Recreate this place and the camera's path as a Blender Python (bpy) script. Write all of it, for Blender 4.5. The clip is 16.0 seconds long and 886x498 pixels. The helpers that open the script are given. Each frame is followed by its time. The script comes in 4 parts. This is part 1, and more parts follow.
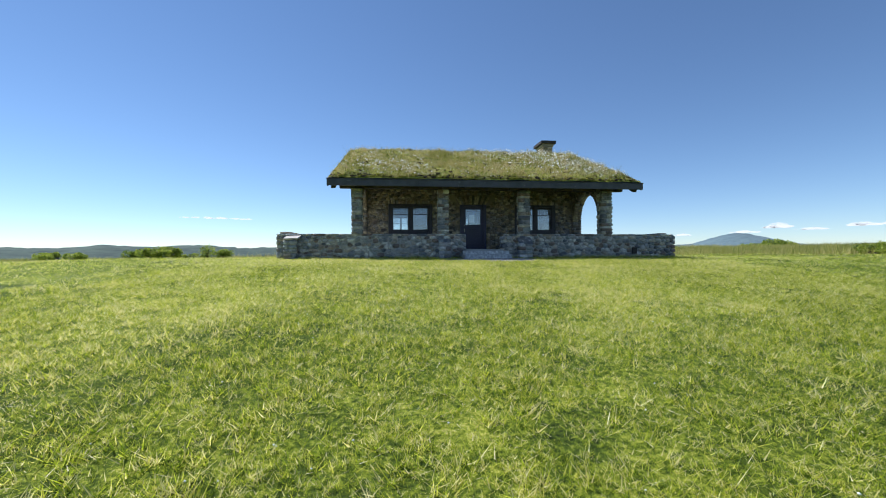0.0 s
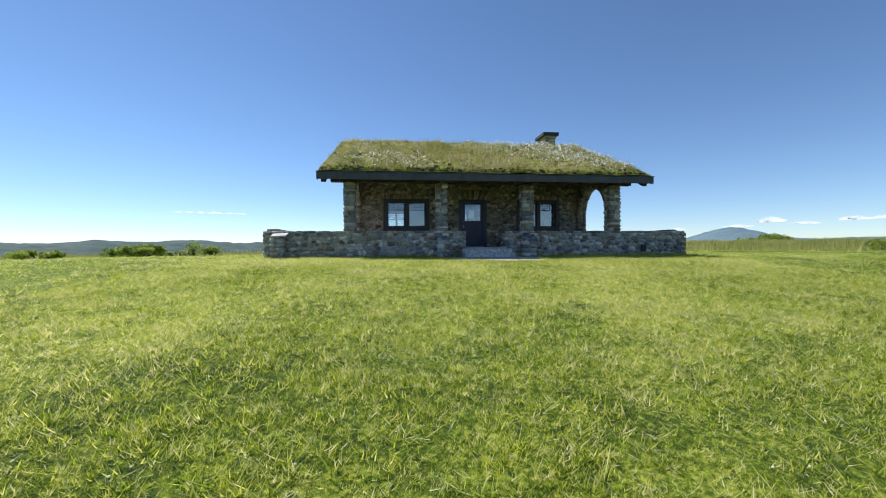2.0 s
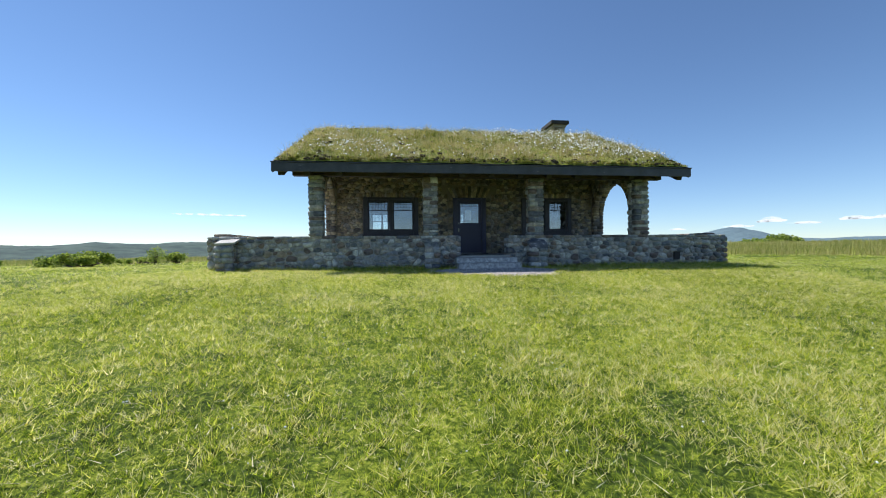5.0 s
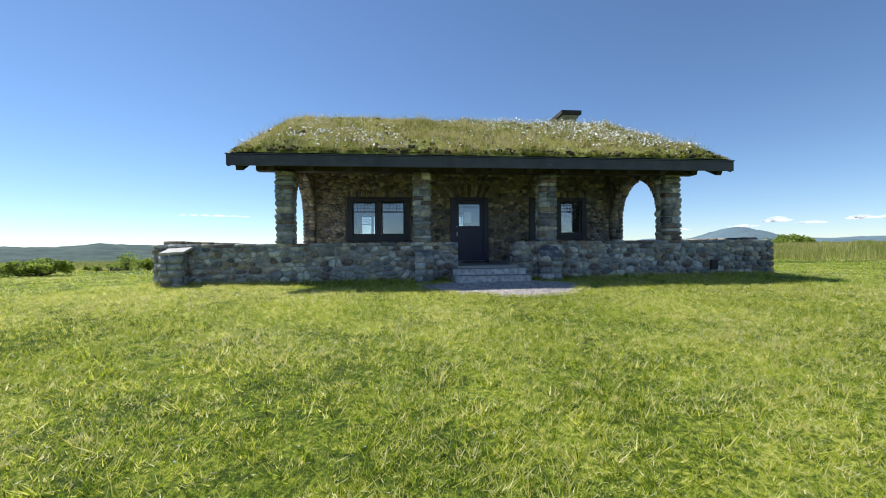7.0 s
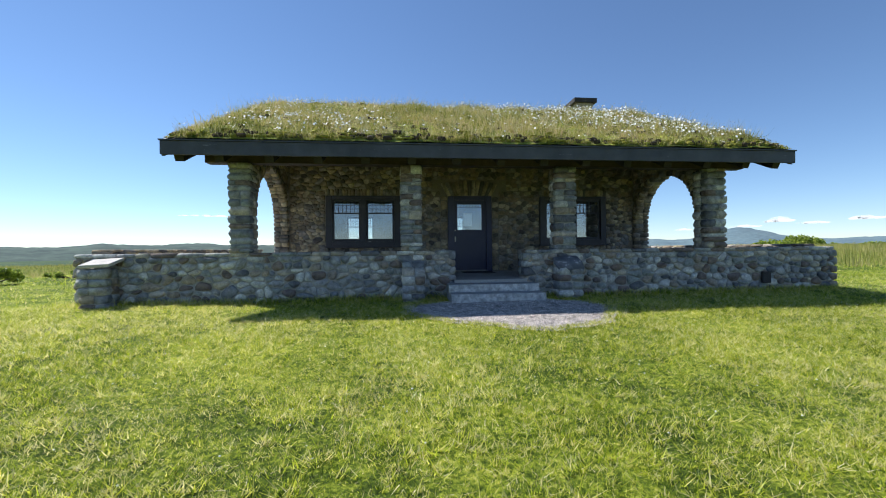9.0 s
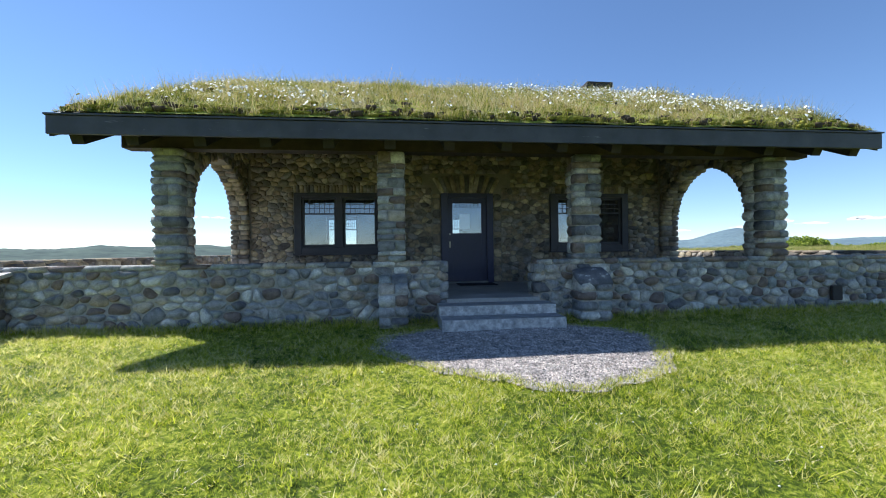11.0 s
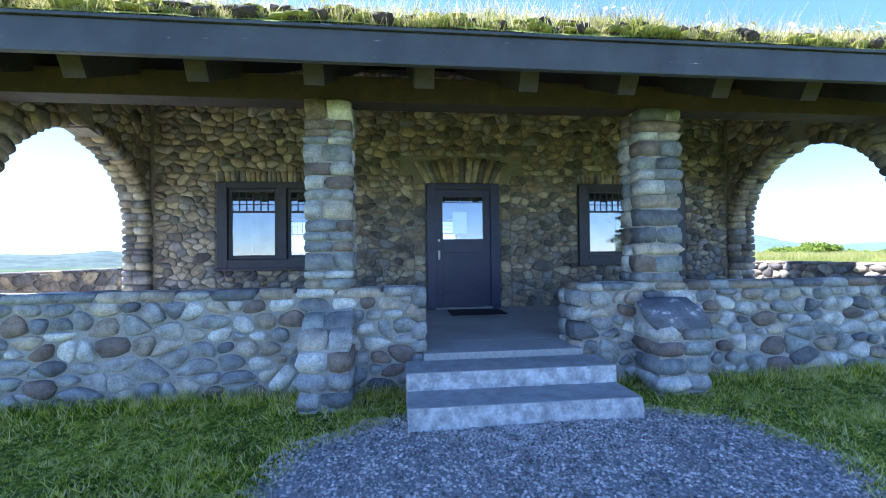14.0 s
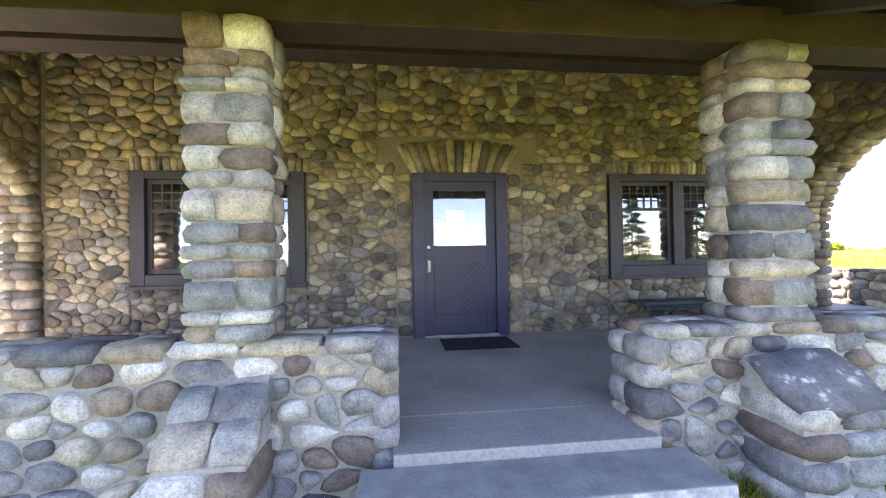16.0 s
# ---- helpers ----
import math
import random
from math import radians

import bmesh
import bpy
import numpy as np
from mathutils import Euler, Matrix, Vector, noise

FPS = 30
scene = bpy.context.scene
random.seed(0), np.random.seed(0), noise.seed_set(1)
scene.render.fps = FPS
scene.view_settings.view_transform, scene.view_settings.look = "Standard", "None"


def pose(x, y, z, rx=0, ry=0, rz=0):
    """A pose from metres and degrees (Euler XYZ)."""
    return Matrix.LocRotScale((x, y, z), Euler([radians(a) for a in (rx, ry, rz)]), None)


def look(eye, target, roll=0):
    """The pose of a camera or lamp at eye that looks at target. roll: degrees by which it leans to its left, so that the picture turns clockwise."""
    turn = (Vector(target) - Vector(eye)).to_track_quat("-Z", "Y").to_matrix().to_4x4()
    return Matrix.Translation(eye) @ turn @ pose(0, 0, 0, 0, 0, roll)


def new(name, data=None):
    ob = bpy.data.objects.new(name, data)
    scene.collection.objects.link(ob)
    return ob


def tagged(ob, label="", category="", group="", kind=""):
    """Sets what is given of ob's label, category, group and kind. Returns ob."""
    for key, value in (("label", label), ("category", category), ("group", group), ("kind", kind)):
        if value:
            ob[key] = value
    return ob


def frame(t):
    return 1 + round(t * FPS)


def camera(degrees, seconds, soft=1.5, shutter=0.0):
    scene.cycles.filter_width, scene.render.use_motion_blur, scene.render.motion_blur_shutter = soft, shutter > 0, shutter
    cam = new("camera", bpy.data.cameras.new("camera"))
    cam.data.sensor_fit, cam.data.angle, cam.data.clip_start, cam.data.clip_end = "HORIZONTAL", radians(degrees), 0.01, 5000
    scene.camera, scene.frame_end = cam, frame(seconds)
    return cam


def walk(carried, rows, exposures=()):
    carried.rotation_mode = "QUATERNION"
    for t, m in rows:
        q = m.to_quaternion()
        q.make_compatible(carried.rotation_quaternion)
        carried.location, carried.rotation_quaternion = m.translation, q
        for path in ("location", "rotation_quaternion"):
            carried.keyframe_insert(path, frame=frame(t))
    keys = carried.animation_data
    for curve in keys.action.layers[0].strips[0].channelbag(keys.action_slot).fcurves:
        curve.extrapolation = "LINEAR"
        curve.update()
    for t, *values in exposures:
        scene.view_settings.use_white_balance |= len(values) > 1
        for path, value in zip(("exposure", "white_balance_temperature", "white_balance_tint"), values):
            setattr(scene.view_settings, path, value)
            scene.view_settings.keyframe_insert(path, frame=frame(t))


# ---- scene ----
cam = camera(95.1, 16.0, soft=1.0)
PATH = [
    (0, (0.116, 1.362, 1.556), (0.334, 3.35, 1.574), -0.2),
    (0.5, (0.086, 1.446, 1.551), (0.305, 3.434, 1.564), -0.3),
    (1, (0.069, 1.648, 1.587), (0.289, 3.636, 1.593), -0.3),
    (1.5, (0.097, 1.974, 1.623), (0.322, 3.962, 1.622), -0.2),
    (2, (0.12, 2.406, 1.698), (0.359, 4.392, 1.689), -0.3),
    (2.5, (0.257, 2.82, 1.732), (0.495, 4.806, 1.719), -0.3),
    (3, (0.372, 3.278, 1.764), (0.611, 5.264, 1.751), -0.3),
    (3.5, (0.499, 3.77, 1.813), (0.739, 5.755, 1.802), -0.5),
    (4, (0.596, 4.277, 1.862), (0.835, 6.262, 1.852), -0.4),
    (4.5, (0.685, 4.81, 1.92), (0.927, 6.795, 1.91), -0.4),
    (5, (0.821, 5.312, 1.936), (1.059, 7.298, 1.932), -0.5),
    (7.5, (1.433, 7.868, 2.242), (1.651, 9.856, 2.242), -0.6),
    (8, (1.544, 8.378, 2.308), (1.758, 10.366, 2.311), -0.6),
    (8.5, (1.62, 8.876, 2.339), (1.836, 10.864, 2.342), -0.6),
    (9, (1.705, 9.344, 2.373), (1.921, 11.332, 2.373), -0.6),
    (11.5, (2.167, 11.748, 2.541), (2.388, 13.736, 2.552), -0.7),
    (12, (2.252, 12.248, 2.556), (2.47, 14.236, 2.574), -0.8),
    (12.5, (2.382, 12.688, 2.601), (2.596, 14.676, 2.619), -0.8),
    (13, (2.513, 13.15, 2.61), (2.721, 15.139, 2.632), -0.8),
    (13.5, (2.597, 13.618, 2.634), (2.808, 15.607, 2.661), -0.8),
    (14, (2.676, 14.079, 2.655), (2.888, 16.067, 2.686), -0.7),
    (14.5, (2.707, 14.505, 2.682), (2.919, 16.494, 2.718), -0.6),
    (15, (2.753, 14.928, 2.708), (2.971, 16.916, 2.744), -0.6),
    (15.5, (2.834, 15.341, 2.778), (3.061, 17.328, 2.809), -0.8),
    (16, (2.938, 15.74, 2.818), (3.164, 17.727, 2.846), -0.9),
]
SKY, SUN = 0.105, 5.0
EXPOSURES = [(0, 0.3, 6000, 9), (5, 0.36, 6050, 9), (9, 0.46, 6100, 9), (11.5, 0.78, 5850, 10), (12.5, 1.05, 5600, 15), (13.5, 1.6, 5200, 17), (14.5, 2.4, 5450, 20), (15, 2.6, 6250, 25), (16, 3.05, 7600, 30)]
walk(cam, [(t, look(eye, target, roll)) for t, eye, target, roll in PATH], EXPOSURES)

# ---- light ----
SUN_TO = Vector((-1.84, 1.44, 3.2)).normalized()
world = bpy.data.worlds.new("sky")
scene.world = world
world.use_nodes = True
wn, wl = world.node_tree.nodes, world.node_tree.links
sky = wn.new("ShaderNodeTexSky")
sky.sky_type = "NISHITA"
sky.sun_disc = False
sky.sun_elevation = math.asin(SUN_TO.z)
sky.sun_rotation = math.atan2(SUN_TO.x, SUN_TO.y)
sky.altitude = 300
sky.air_density, sky.dust_density, sky.ozone_density = 0.85, 0.0, 4.0
wl.new(sky.outputs[0], wn["Background"].inputs[0])
wn["Background"].inputs[1].default_value = SKY
sun_data = bpy.data.lights.new("sun", "SUN")
sun_data.energy, sun_data.angle, sun_data.color = SUN, radians(0.53), (1.0, 0.95, 0.87)
sun = new("sun", sun_data)
sun.matrix_world = look((0, 0, 60), Vector((0, 0, 60)) - SUN_TO)


# ---- materials ----
def nodes_of(name):
    m = bpy.data.materials.new(name)
    m.use_nodes = True
    return m, m.node_tree.nodes, m.node_tree.links, m.node_tree.nodes["Principled BSDF"]


def ramp(n, stops):
    r = n.new("ShaderNodeValToRGB")
    e = r.color_ramp.elements
    e[0].position, e[0].color = stops[0][0], (*stops[0][1], 1)
    e[1].position, e[1].color = stops[-1][0], (*stops[-1][1], 1)
    for p, c in stops[1:-1]:
        x = e.new(p)
        x.color = (*c, 1)
    return r


def noise_node(n, l, scale, detail=4, rough=0.6, vec=None):
    t = n.new("ShaderNodeTexNoise")
    t.inputs["Scale"].default_value, t.inputs["Detail"].default_value, t.inputs["Roughness"].default_value = scale, detail, rough
    if vec is None:
        vec = n.new("ShaderNodeNewGeometry").outputs["Position"]
    l.new(vec, t.inputs["Vector"])
    return t


def mix(n, l, kind, fac, a, b):
    x = n.new("ShaderNodeMix")
    x.data_type, x.blend_type = "RGBA", kind
    for s, v in ((x.inputs[0], fac), (x.inputs[6], a), (x.inputs[7], b)):
        if isinstance(v, (int, float)):
            s.default_value = v
        elif isinstance(v, tuple):
            s.default_value = (*v, 1)
        else:
            l.new(v, s)
    return x.outputs[2]


def bump(n, l, bsdf, height, strength, dist):
    b = n.new("ShaderNodeBump")
    b.inputs["Strength"].default_value, b.inputs["Distance"].default_value = strength, dist
    l.new(height, b.inputs["Height"])
    l.new(b.outputs[0], bsdf.inputs["Normal"])


def surface(name, stops, scale, rough, bump_d=0.004, fine=60, metal=0.0, big=0.7):
    """Colour from coarse noise through a ramp, broken by fine noise, with relief."""
    m, n, l, b = nodes_of(name)
    t1, t2 = noise_node(n, l, scale), noise_node(n, l, fine, 3)
    r = ramp(n, stops)
    l.new(t1.outputs[0], r.inputs[0])
    g = ramp(n, [(0.3, (0.72, 0.72, 0.72)), (0.7, (1.2, 1.2, 1.2))])
    l.new(t2.outputs[0], g.inputs[0])
    l.new(mix(n, l, "MULTIPLY", big, r.outputs[0], g.outputs[0]), b.inputs["Base Color"])
    b.inputs["Roughness"].default_value, b.inputs["Metallic"].default_value = rough, metal
    bump(n, l, b, t2.outputs[0], 0.5, bump_d)
    return m


def stone_material(name, single, stops):
    """Field stone: a colour for each stone, grain, speckle and lichen."""
    m, n, l, b = nodes_of(name)
    rnd = n.new("ShaderNodeObjectInfo").outputs["Random"] if single else n.new("ShaderNodeNewGeometry").outputs["Random Per Island"]
    r = ramp(n, stops)
    r.color_ramp.interpolation = "CONSTANT"
    l.new(rnd, r.inputs[0])
    t1, t2 = noise_node(n, l, 7, 5, 0.65), noise_node(n, l, 75, 4, 0.7)
    a = ramp(n, [(0.3, (0.42, 0.40, 0.38)), (0.5, (0.95, 0.95, 0.95)), (0.7, (1.5, 1.47, 1.42))])
    l.new(t1.outputs[0], a.inputs[0])
    s = ramp(n, [(0.3, (0.45, 0.44, 0.43)), (0.52, (1, 1, 1)), (0.75, (1.3, 1.3, 1.28))])
    l.new(t2.outputs[0], s.inputs[0])
    c = mix(n, l, "MULTIPLY", 0.9, r.outputs[0], a.outputs[0])
    c = mix(n, l, "MULTIPLY", 0.8, c, s.outputs[0])
    t3 = noise_node(n, l, 2.3, 6, 0.75)
    k = ramp(n, [(0.66, (0, 0, 0)), (0.74, (1, 1, 1))])
    l.new(t3.outputs[0], k.inputs[0])
    c = mix(n, l, "MIX", k.outputs[0], c, (0.20, 0.19, 0.11))
    l.new(c, b.inputs["Base Color"])
    b.inputs["Roughness"].default_value = 0.82
    h = mix(n, l, "ADD", 0.6, t1.outputs[0], t2.outputs[0])
    bump(n, l, b, h, 0.7, 0.012)
    return m


GREYS = [(0.0, (0.238, 0.246, 0.255)), (0.11, (0.334, 0.334, 0.326)), (0.22, (0.238, 0.185, 0.150)), (0.30, (0.440, 0.431, 0.405)),
         (0.44, (0.150, 0.154, 0.167)), (0.51, (0.352, 0.299, 0.238)), (0.60, (0.299, 0.317, 0.308)), (0.70, (0.598, 0.590, 0.554)),
         (0.83, (0.194, 0.154, 0.136)), (0.88, (0.493, 0.440, 0.361)), (0.95, (0.370, 0.370, 0.370)), (1.0, (0.370, 0.370, 0.370))]
BROWNS = [(0.0, (0.232, 0.189, 0.138)), (0.14, (0.344, 0.275, 0.181)), (0.28, (0.172, 0.155, 0.129)), (0.38, (0.447, 0.361, 0.224)),
          (0.50, (0.267, 0.249, 0.224)), (0.60, (0.361, 0.318, 0.267)), (0.70, (0.138, 0.120, 0.103)), (0.80, (0.499, 0.430, 0.301)),
          (0.90, (0.310, 0.241, 0.172)), (1.0, (0.310, 0.241, 0.172))]
STONE = stone_material("grey_stone", True, GREYS)
STONE_J = stone_material("grey_stone_joined", False, GREYS)
BSTONE = stone_material("brown_stone", True, BROWNS)
BSTONE_J = stone_material("brown_stone_joined", False, BROWNS)
MORTAR = surface("mortar", [(0.3, (0.29, 0.28, 0.255)), (0.7, (0.43, 0.415, 0.385))], 3, 0.9, 0.006, 45)
BMORTAR = surface("old_mortar", [(0.3, (0.19, 0.165, 0.13)), (0.7, (0.30, 0.265, 0.21))], 3, 0.9, 0.006, 45)
CONCRETE = surface("concrete", [(0.3, (0.27, 0.26, 0.25)), (0.5, (0.35, 0.34, 0.32)), (0.7, (0.42, 0.40, 0.38))], 1.3, 0.75, 0.002, 40)
GRANITE = surface("granite", [(0.35, (0.25, 0.25, 0.245)), (0.65, (0.36, 0.36, 0.35))], 6, 0.8, 0.006, 90)
GRANITE_EDGE = surface("granite_split_face", [(0.35, (0.27, 0.27, 0.275)), (0.5, (0.42, 0.42, 0.42)), (0.65, (0.62, 0.62, 0.61))], 9, 0.85, 0.02, 35)
WOOD = surface("brown_stained_wood", [(0.3, (0.028, 0.019, 0.015)), (0.7, (0.062, 0.042, 0.032))], 5, 0.7, 0.002, 50)
SOFFIT = surface("dark_soffit_boards", [(0.3, (0.022, 0.019, 0.020)), (0.7, (0.046, 0.038, 0.036))], 4, 0.75, 0.002, 50)
NAVY = surface("navy_door_paint", [(0.3, (0.026, 0.027, 0.066)), (0.7, (0.036, 0.036, 0.084))], 4, 0.42, 0.0006, 80)
FRAME = surface("dark_window_paint", [(0.3, (0.024, 0.022, 0.028)), (0.7, (0.040, 0.036, 0.042))], 4, 0.45, 0.0006, 80)
# Plaster coloured dark: the dimness of the room is painted in.
PLASTER = surface("shade_dark_plaster", [(0.3, (0.10, 0.085, 0.07)), (0.7, (0.15, 0.13, 0.10))], 2, 0.9, 0.001, 40)
PAPER = surface("white_paper", [(0.3, (0.75, 0.75, 0.75)), (0.7, (0.8, 0.8, 0.8))], 3, 0.8, 0.0003, 40)
METAL = surface("worn_metal", [(0.3, (0.35, 0.33, 0.30)), (0.7, (0.5, 0.48, 0.44))], 12, 0.4, 0.0003, 90, 0.9)
MAT = surface("black_mat", [(0.3, (0.010, 0.010, 0.013)), (0.7, (0.02, 0.02, 0.026))], 30, 0.95, 0.004, 220)
SLAB = surface("weathered_slab", [(0.3, (0.42, 0.39, 0.36)), (0.7, (0.60, 0.56, 0.52))], 5, 0.85, 0.008, 40)
SLATE = surface("dark_veined_slate", [(0.36, (0.10, 0.105, 0.12)), (0.60, (0.19, 0.19, 0.205)), (0.66, (0.55, 0.55, 0.54))], 5, 0.7, 0.006, 40)
SOIL = surface("sod_soil", [(0.35, (0.07, 0.06, 0.025)), (0.45, (0.20, 0.23, 0.025)), (0.58, (0.36, 0.38, 0.04)), (0.7, (0.30, 0.24, 0.10))], 2.6, 0.95, 0.02, 25)


def fascia_material():
    """Dark grey paint that flakes off bare grey wood along the lower edge."""
    m, n, l, b = nodes_of("flaking_grey_paint")
    geo = n.new("ShaderNodeNewGeometry").outputs["Position"]
    mp = n.new("ShaderNodeMapping")
    mp.inputs["Scale"].default_value = (1.6, 5, 13)
    l.new(geo, mp.inputs[0])
    t = noise_node(n, l, 1.6, 7, 0.72, mp.outputs[0])
    k = ramp(n, [(0.64, (0, 0, 0)), (0.67, (1, 1, 1))])
    l.new(t.outputs[0], k.inputs[0])
    c = mix(n, l, "MIX", k.outputs[0], (0.055, 0.057, 0.066), (0.33, 0.32, 0.31))
    t2 = noise_node(n, l, 3, 4)
    g = ramp(n, [(0.3, (0.7, 0.7, 0.7)), (0.7, (1.25, 1.25, 1.25))])
    l.new(t2.outputs[0], g.inputs[0])
    l.new(mix(n, l, "MULTIPLY", 1.0, c, g.outputs[0]), b.inputs["Base Color"])
    b.inputs["Roughness"].default_value = 0.6
    bump(n, l, b, t.outputs[0], 0.4, 0.003)
    return m


FASCIA = fascia_material()


def glass_material():
    m, n, l, b = nodes_of("window_glass")
    n.remove(b)
    g, t, x = n.new("ShaderNodeBsdfGlossy"), n.new("ShaderNodeBsdfTransparent"), n.new("ShaderNodeMixShader")
    g.inputs["Roughness"].default_value = 0.01
    g.inputs["Color"].default_value = (0.93, 0.96, 1.0, 1)
    t.inputs["Color"].default_value = (0.9, 0.92, 0.92, 1)
    x.inputs[0].default_value = 0.145
    l.new(t.outputs[0], x.inputs[1])
    l.new(g.outputs[0], x.inputs[2])
    l.new(x.outputs[0], n["Material Output"].inputs[0])
    return m


GLASS = glass_material()


def leaf_material(name, stops, scales=(0.35, 2.2), through_leaf=0.35, rough=0.6, spread=0.35, clump=1.0):
    """Blades and leaves: patchy colour by place, a tint for each blade, and light that passes through."""
    m, n, l, b = nodes_of(name)
    t1, t2 = noise_node(n, l, scales[0], 4, 0.6), noise_node(n, l, scales[1], 4, 0.65)
    s = n.new("ShaderNodeMath")
    s.operation = "ADD"
    c = n.new("ShaderNodeMath")
    c.operation = "MULTIPLY_ADD"
    l.new(t2.outputs[0], c.inputs[0])
    c.inputs[1].default_value, c.inputs[2].default_value = clump, 0.5 - 0.5 * clump
    l.new(t1.outputs[0], s.inputs[0])
    l.new(c.outputs[0], s.inputs[1])
    isl = n.new("ShaderNodeNewGeometry").outputs["Random Per Island"]
    k = n.new("ShaderNodeMath")
    k.operation = "MULTIPLY_ADD"
    l.new(isl, k.inputs[0])
    k.inputs[1].default_value = spread
    l.new(s.outputs[0], k.inputs[2])
    h = n.new("ShaderNodeMath")
    h.operation = "MULTIPLY_ADD"
    l.new(k.outputs[0], h.inputs[0])
    h.inputs[1].default_value, h.inputs[2].default_value = 1.0, -0.67 - spread / 2
    v = n.new("ShaderNodeMath")
    v.operation = "MULTIPLY_ADD"
    l.new(h.outputs[0], v.inputs[0])
    v.inputs[1].default_value, v.inputs[2].default_value = 1.5, 0.0
    r = ramp(n, stops)
    l.new(v.outputs[0], r.inputs[0])
    l.new(r.outputs[0], b.inputs["Base Color"])
    b.inputs["Roughness"].default_value = rough
    tr, mx = n.new("ShaderNodeBsdfTranslucent"), n.new("ShaderNodeMixShader")
    l.new(r.outputs[0], tr.inputs[0])
    mx.inputs[0].default_value = through_leaf
    l.new(b.outputs[0], mx.inputs[1])
    l.new(tr.outputs[0], mx.inputs[2])
    l.new(mx.outputs[0], n["Material Output"].inputs[0])
    return m


LAWN_STOPS = [(0.0, (0.11, 0.17, 0.010)), (0.18, (0.32, 0.42, 0.020)), (0.42, (0.58, 0.63, 0.040)), (0.70, (0.74, 0.68, 0.14)), (0.95, (0.84, 0.76, 0.38))]
LAWN = leaf_material("lawn_blades", LAWN_STOPS, (0.4, 11.0), 0.6, 0.36, 0.7, 2.6)
ROOFGRASS = leaf_material("roof_grass_blades", [(0.12, (0.13, 0.16, 0.02)), (0.33, (0.30, 0.32, 0.04)), (0.54, (0.46, 0.41, 0.10)), (0.78, (0.60, 0.47, 0.25))], (0.9, 3.5), 0.45, spread=0.6)
TALLGRASS = leaf_material("meadow_blades", [(0.15, (0.18, 0.22, 0.03)), (0.45, (0.40, 0.38, 0.09)), (0.8, (0.58, 0.48, 0.20))], (0.08, 0.6), spread=0.4)
BUSHLEAF = leaf_material("bush_leaves", [(0.2, (0.10, 0.16, 0.02)), (0.5, (0.28, 0.36, 0.04)), (0.85, (0.46, 0.50, 0.08))], (0.5, 3.0), 0.5, spread=0.5)
PINELEAF = leaf_material("pine_needles", [(0.2, (0.015, 0.04, 0.012)), (0.8, (0.05, 0.09, 0.03))], (0.5, 3.0), 0.15, spread=0.5)
MOSS = surface("yellow_green_moss", [(0.3, (0.13, 0.14, 0.02)), (0.5, (0.27, 0.26, 0.03)), (0.7, (0.38, 0.32, 0.06))], 9, 0.95, 0.02, 70)
PEAT = surface("dark_peat", [(0.3, (0.03, 0.022, 0.014)), (0.7, (0.10, 0.07, 0.04))], 9, 0.95, 0.02, 70)
STRAW = leaf_material("dry_straw", [(0.2, (0.42, 0.38, 0.16)), (0.8, (0.74, 0.66, 0.40))], (0.5, 3.0), 0.3, 0.45, 0.6)
PETAL = surface("white_petals", [(0.3, (0.75, 0.75, 0.70)), (0.7, (0.85, 0.85, 0.82))], 5, 0.7, 0.0005, 40)
BARK = surface("bark", [(0.3, (0.06, 0.045, 0.035)), (0.7, (0.12, 0.09, 0.07))], 8, 0.9, 0.01, 30)


def ground_material():
    """Turf near by, meadow, then woods far off, by distance from the house."""
    m, n, l, b = nodes_of("turf")
    geo = n.new("ShaderNodeNewGeometry").outputs["Position"]
    t1, t2, t4 = noise_node(n, l, 0.35, 4, 0.6), noise_node(n, l, 2.2, 4, 0.65), noise_node(n, l, 22, 6, 0.8)
    s = mix(n, l, "MIX", 0.5, t1.outputs[0], t2.outputs[0])
    s = mix(n, l, "MIX", 0.58, s, t4.outputs[0])
    r = ramp(n, [(0.40, (0.018, 0.034, 0.006)), (0.48, (0.08, 0.12, 0.012)), (0.53, (0.21, 0.26, 0.022)), (0.57, (0.36, 0.39, 0.05)), (0.62, (0.52, 0.47, 0.14)), (0.68, (0.66, 0.57, 0.28))])
    l.new(s, r.inputs[0])
    far = noise_node(n, l, 0.012, 6, 0.7)
    w = ramp(n, [(0.35, (0.035, 0.065, 0.028)), (0.55, (0.055, 0.09, 0.035)), (0.68, (0.16, 0.19, 0.07))])
    l.new(far.outputs[0], w.inputs[0])
    ln = n.new("ShaderNodeVectorMath")
    ln.operation = "LENGTH"
    l.new(geo, ln.inputs[0])
    mr = n.new("ShaderNodeMapRange")
    mr.inputs[1].default_value, mr.inputs[2].default_value = 60, 160
    l.new(ln.outputs["Value"], mr.inputs[0])
    l.new(mix(n, l, "MIX", mr.outputs[0], r.outputs[0], w.outputs[0]), b.inputs["Base Color"])
    b.inputs["Roughness"].default_value = 0.95
    b.inputs["Specular IOR Level"].default_value = 0.15
    bump(n, l, b, t4.outputs[0], 0.9, 0.035)
    return m


GROUND = ground_material()
GRAVEL_BED = surface("gravel_bed", [(0.35, (0.20, 0.19, 0.18)), (0.65, (0.36, 0.34, 0.33))], 60, 0.95, 0.01, 140)
GRAVEL = stone_material("gravel_stones", False, [(0.0, (0.40, 0.36, 0.33)), (0.25, (0.56, 0.50, 0.46)), (0.5, (0.18, 0.17, 0.16)), (0.62, (0.70, 0.63, 0.58)), (0.85, (0.40, 0.34, 0.30)), (1.0, (0.40, 0.34, 0.30))])
HILL = surface("wooded_hill", [(0.35, (0.022, 0.045, 0.040)), (0.65, (0.065, 0.10, 0.075))], 0.012, 1.0, 0.0, 0.05)
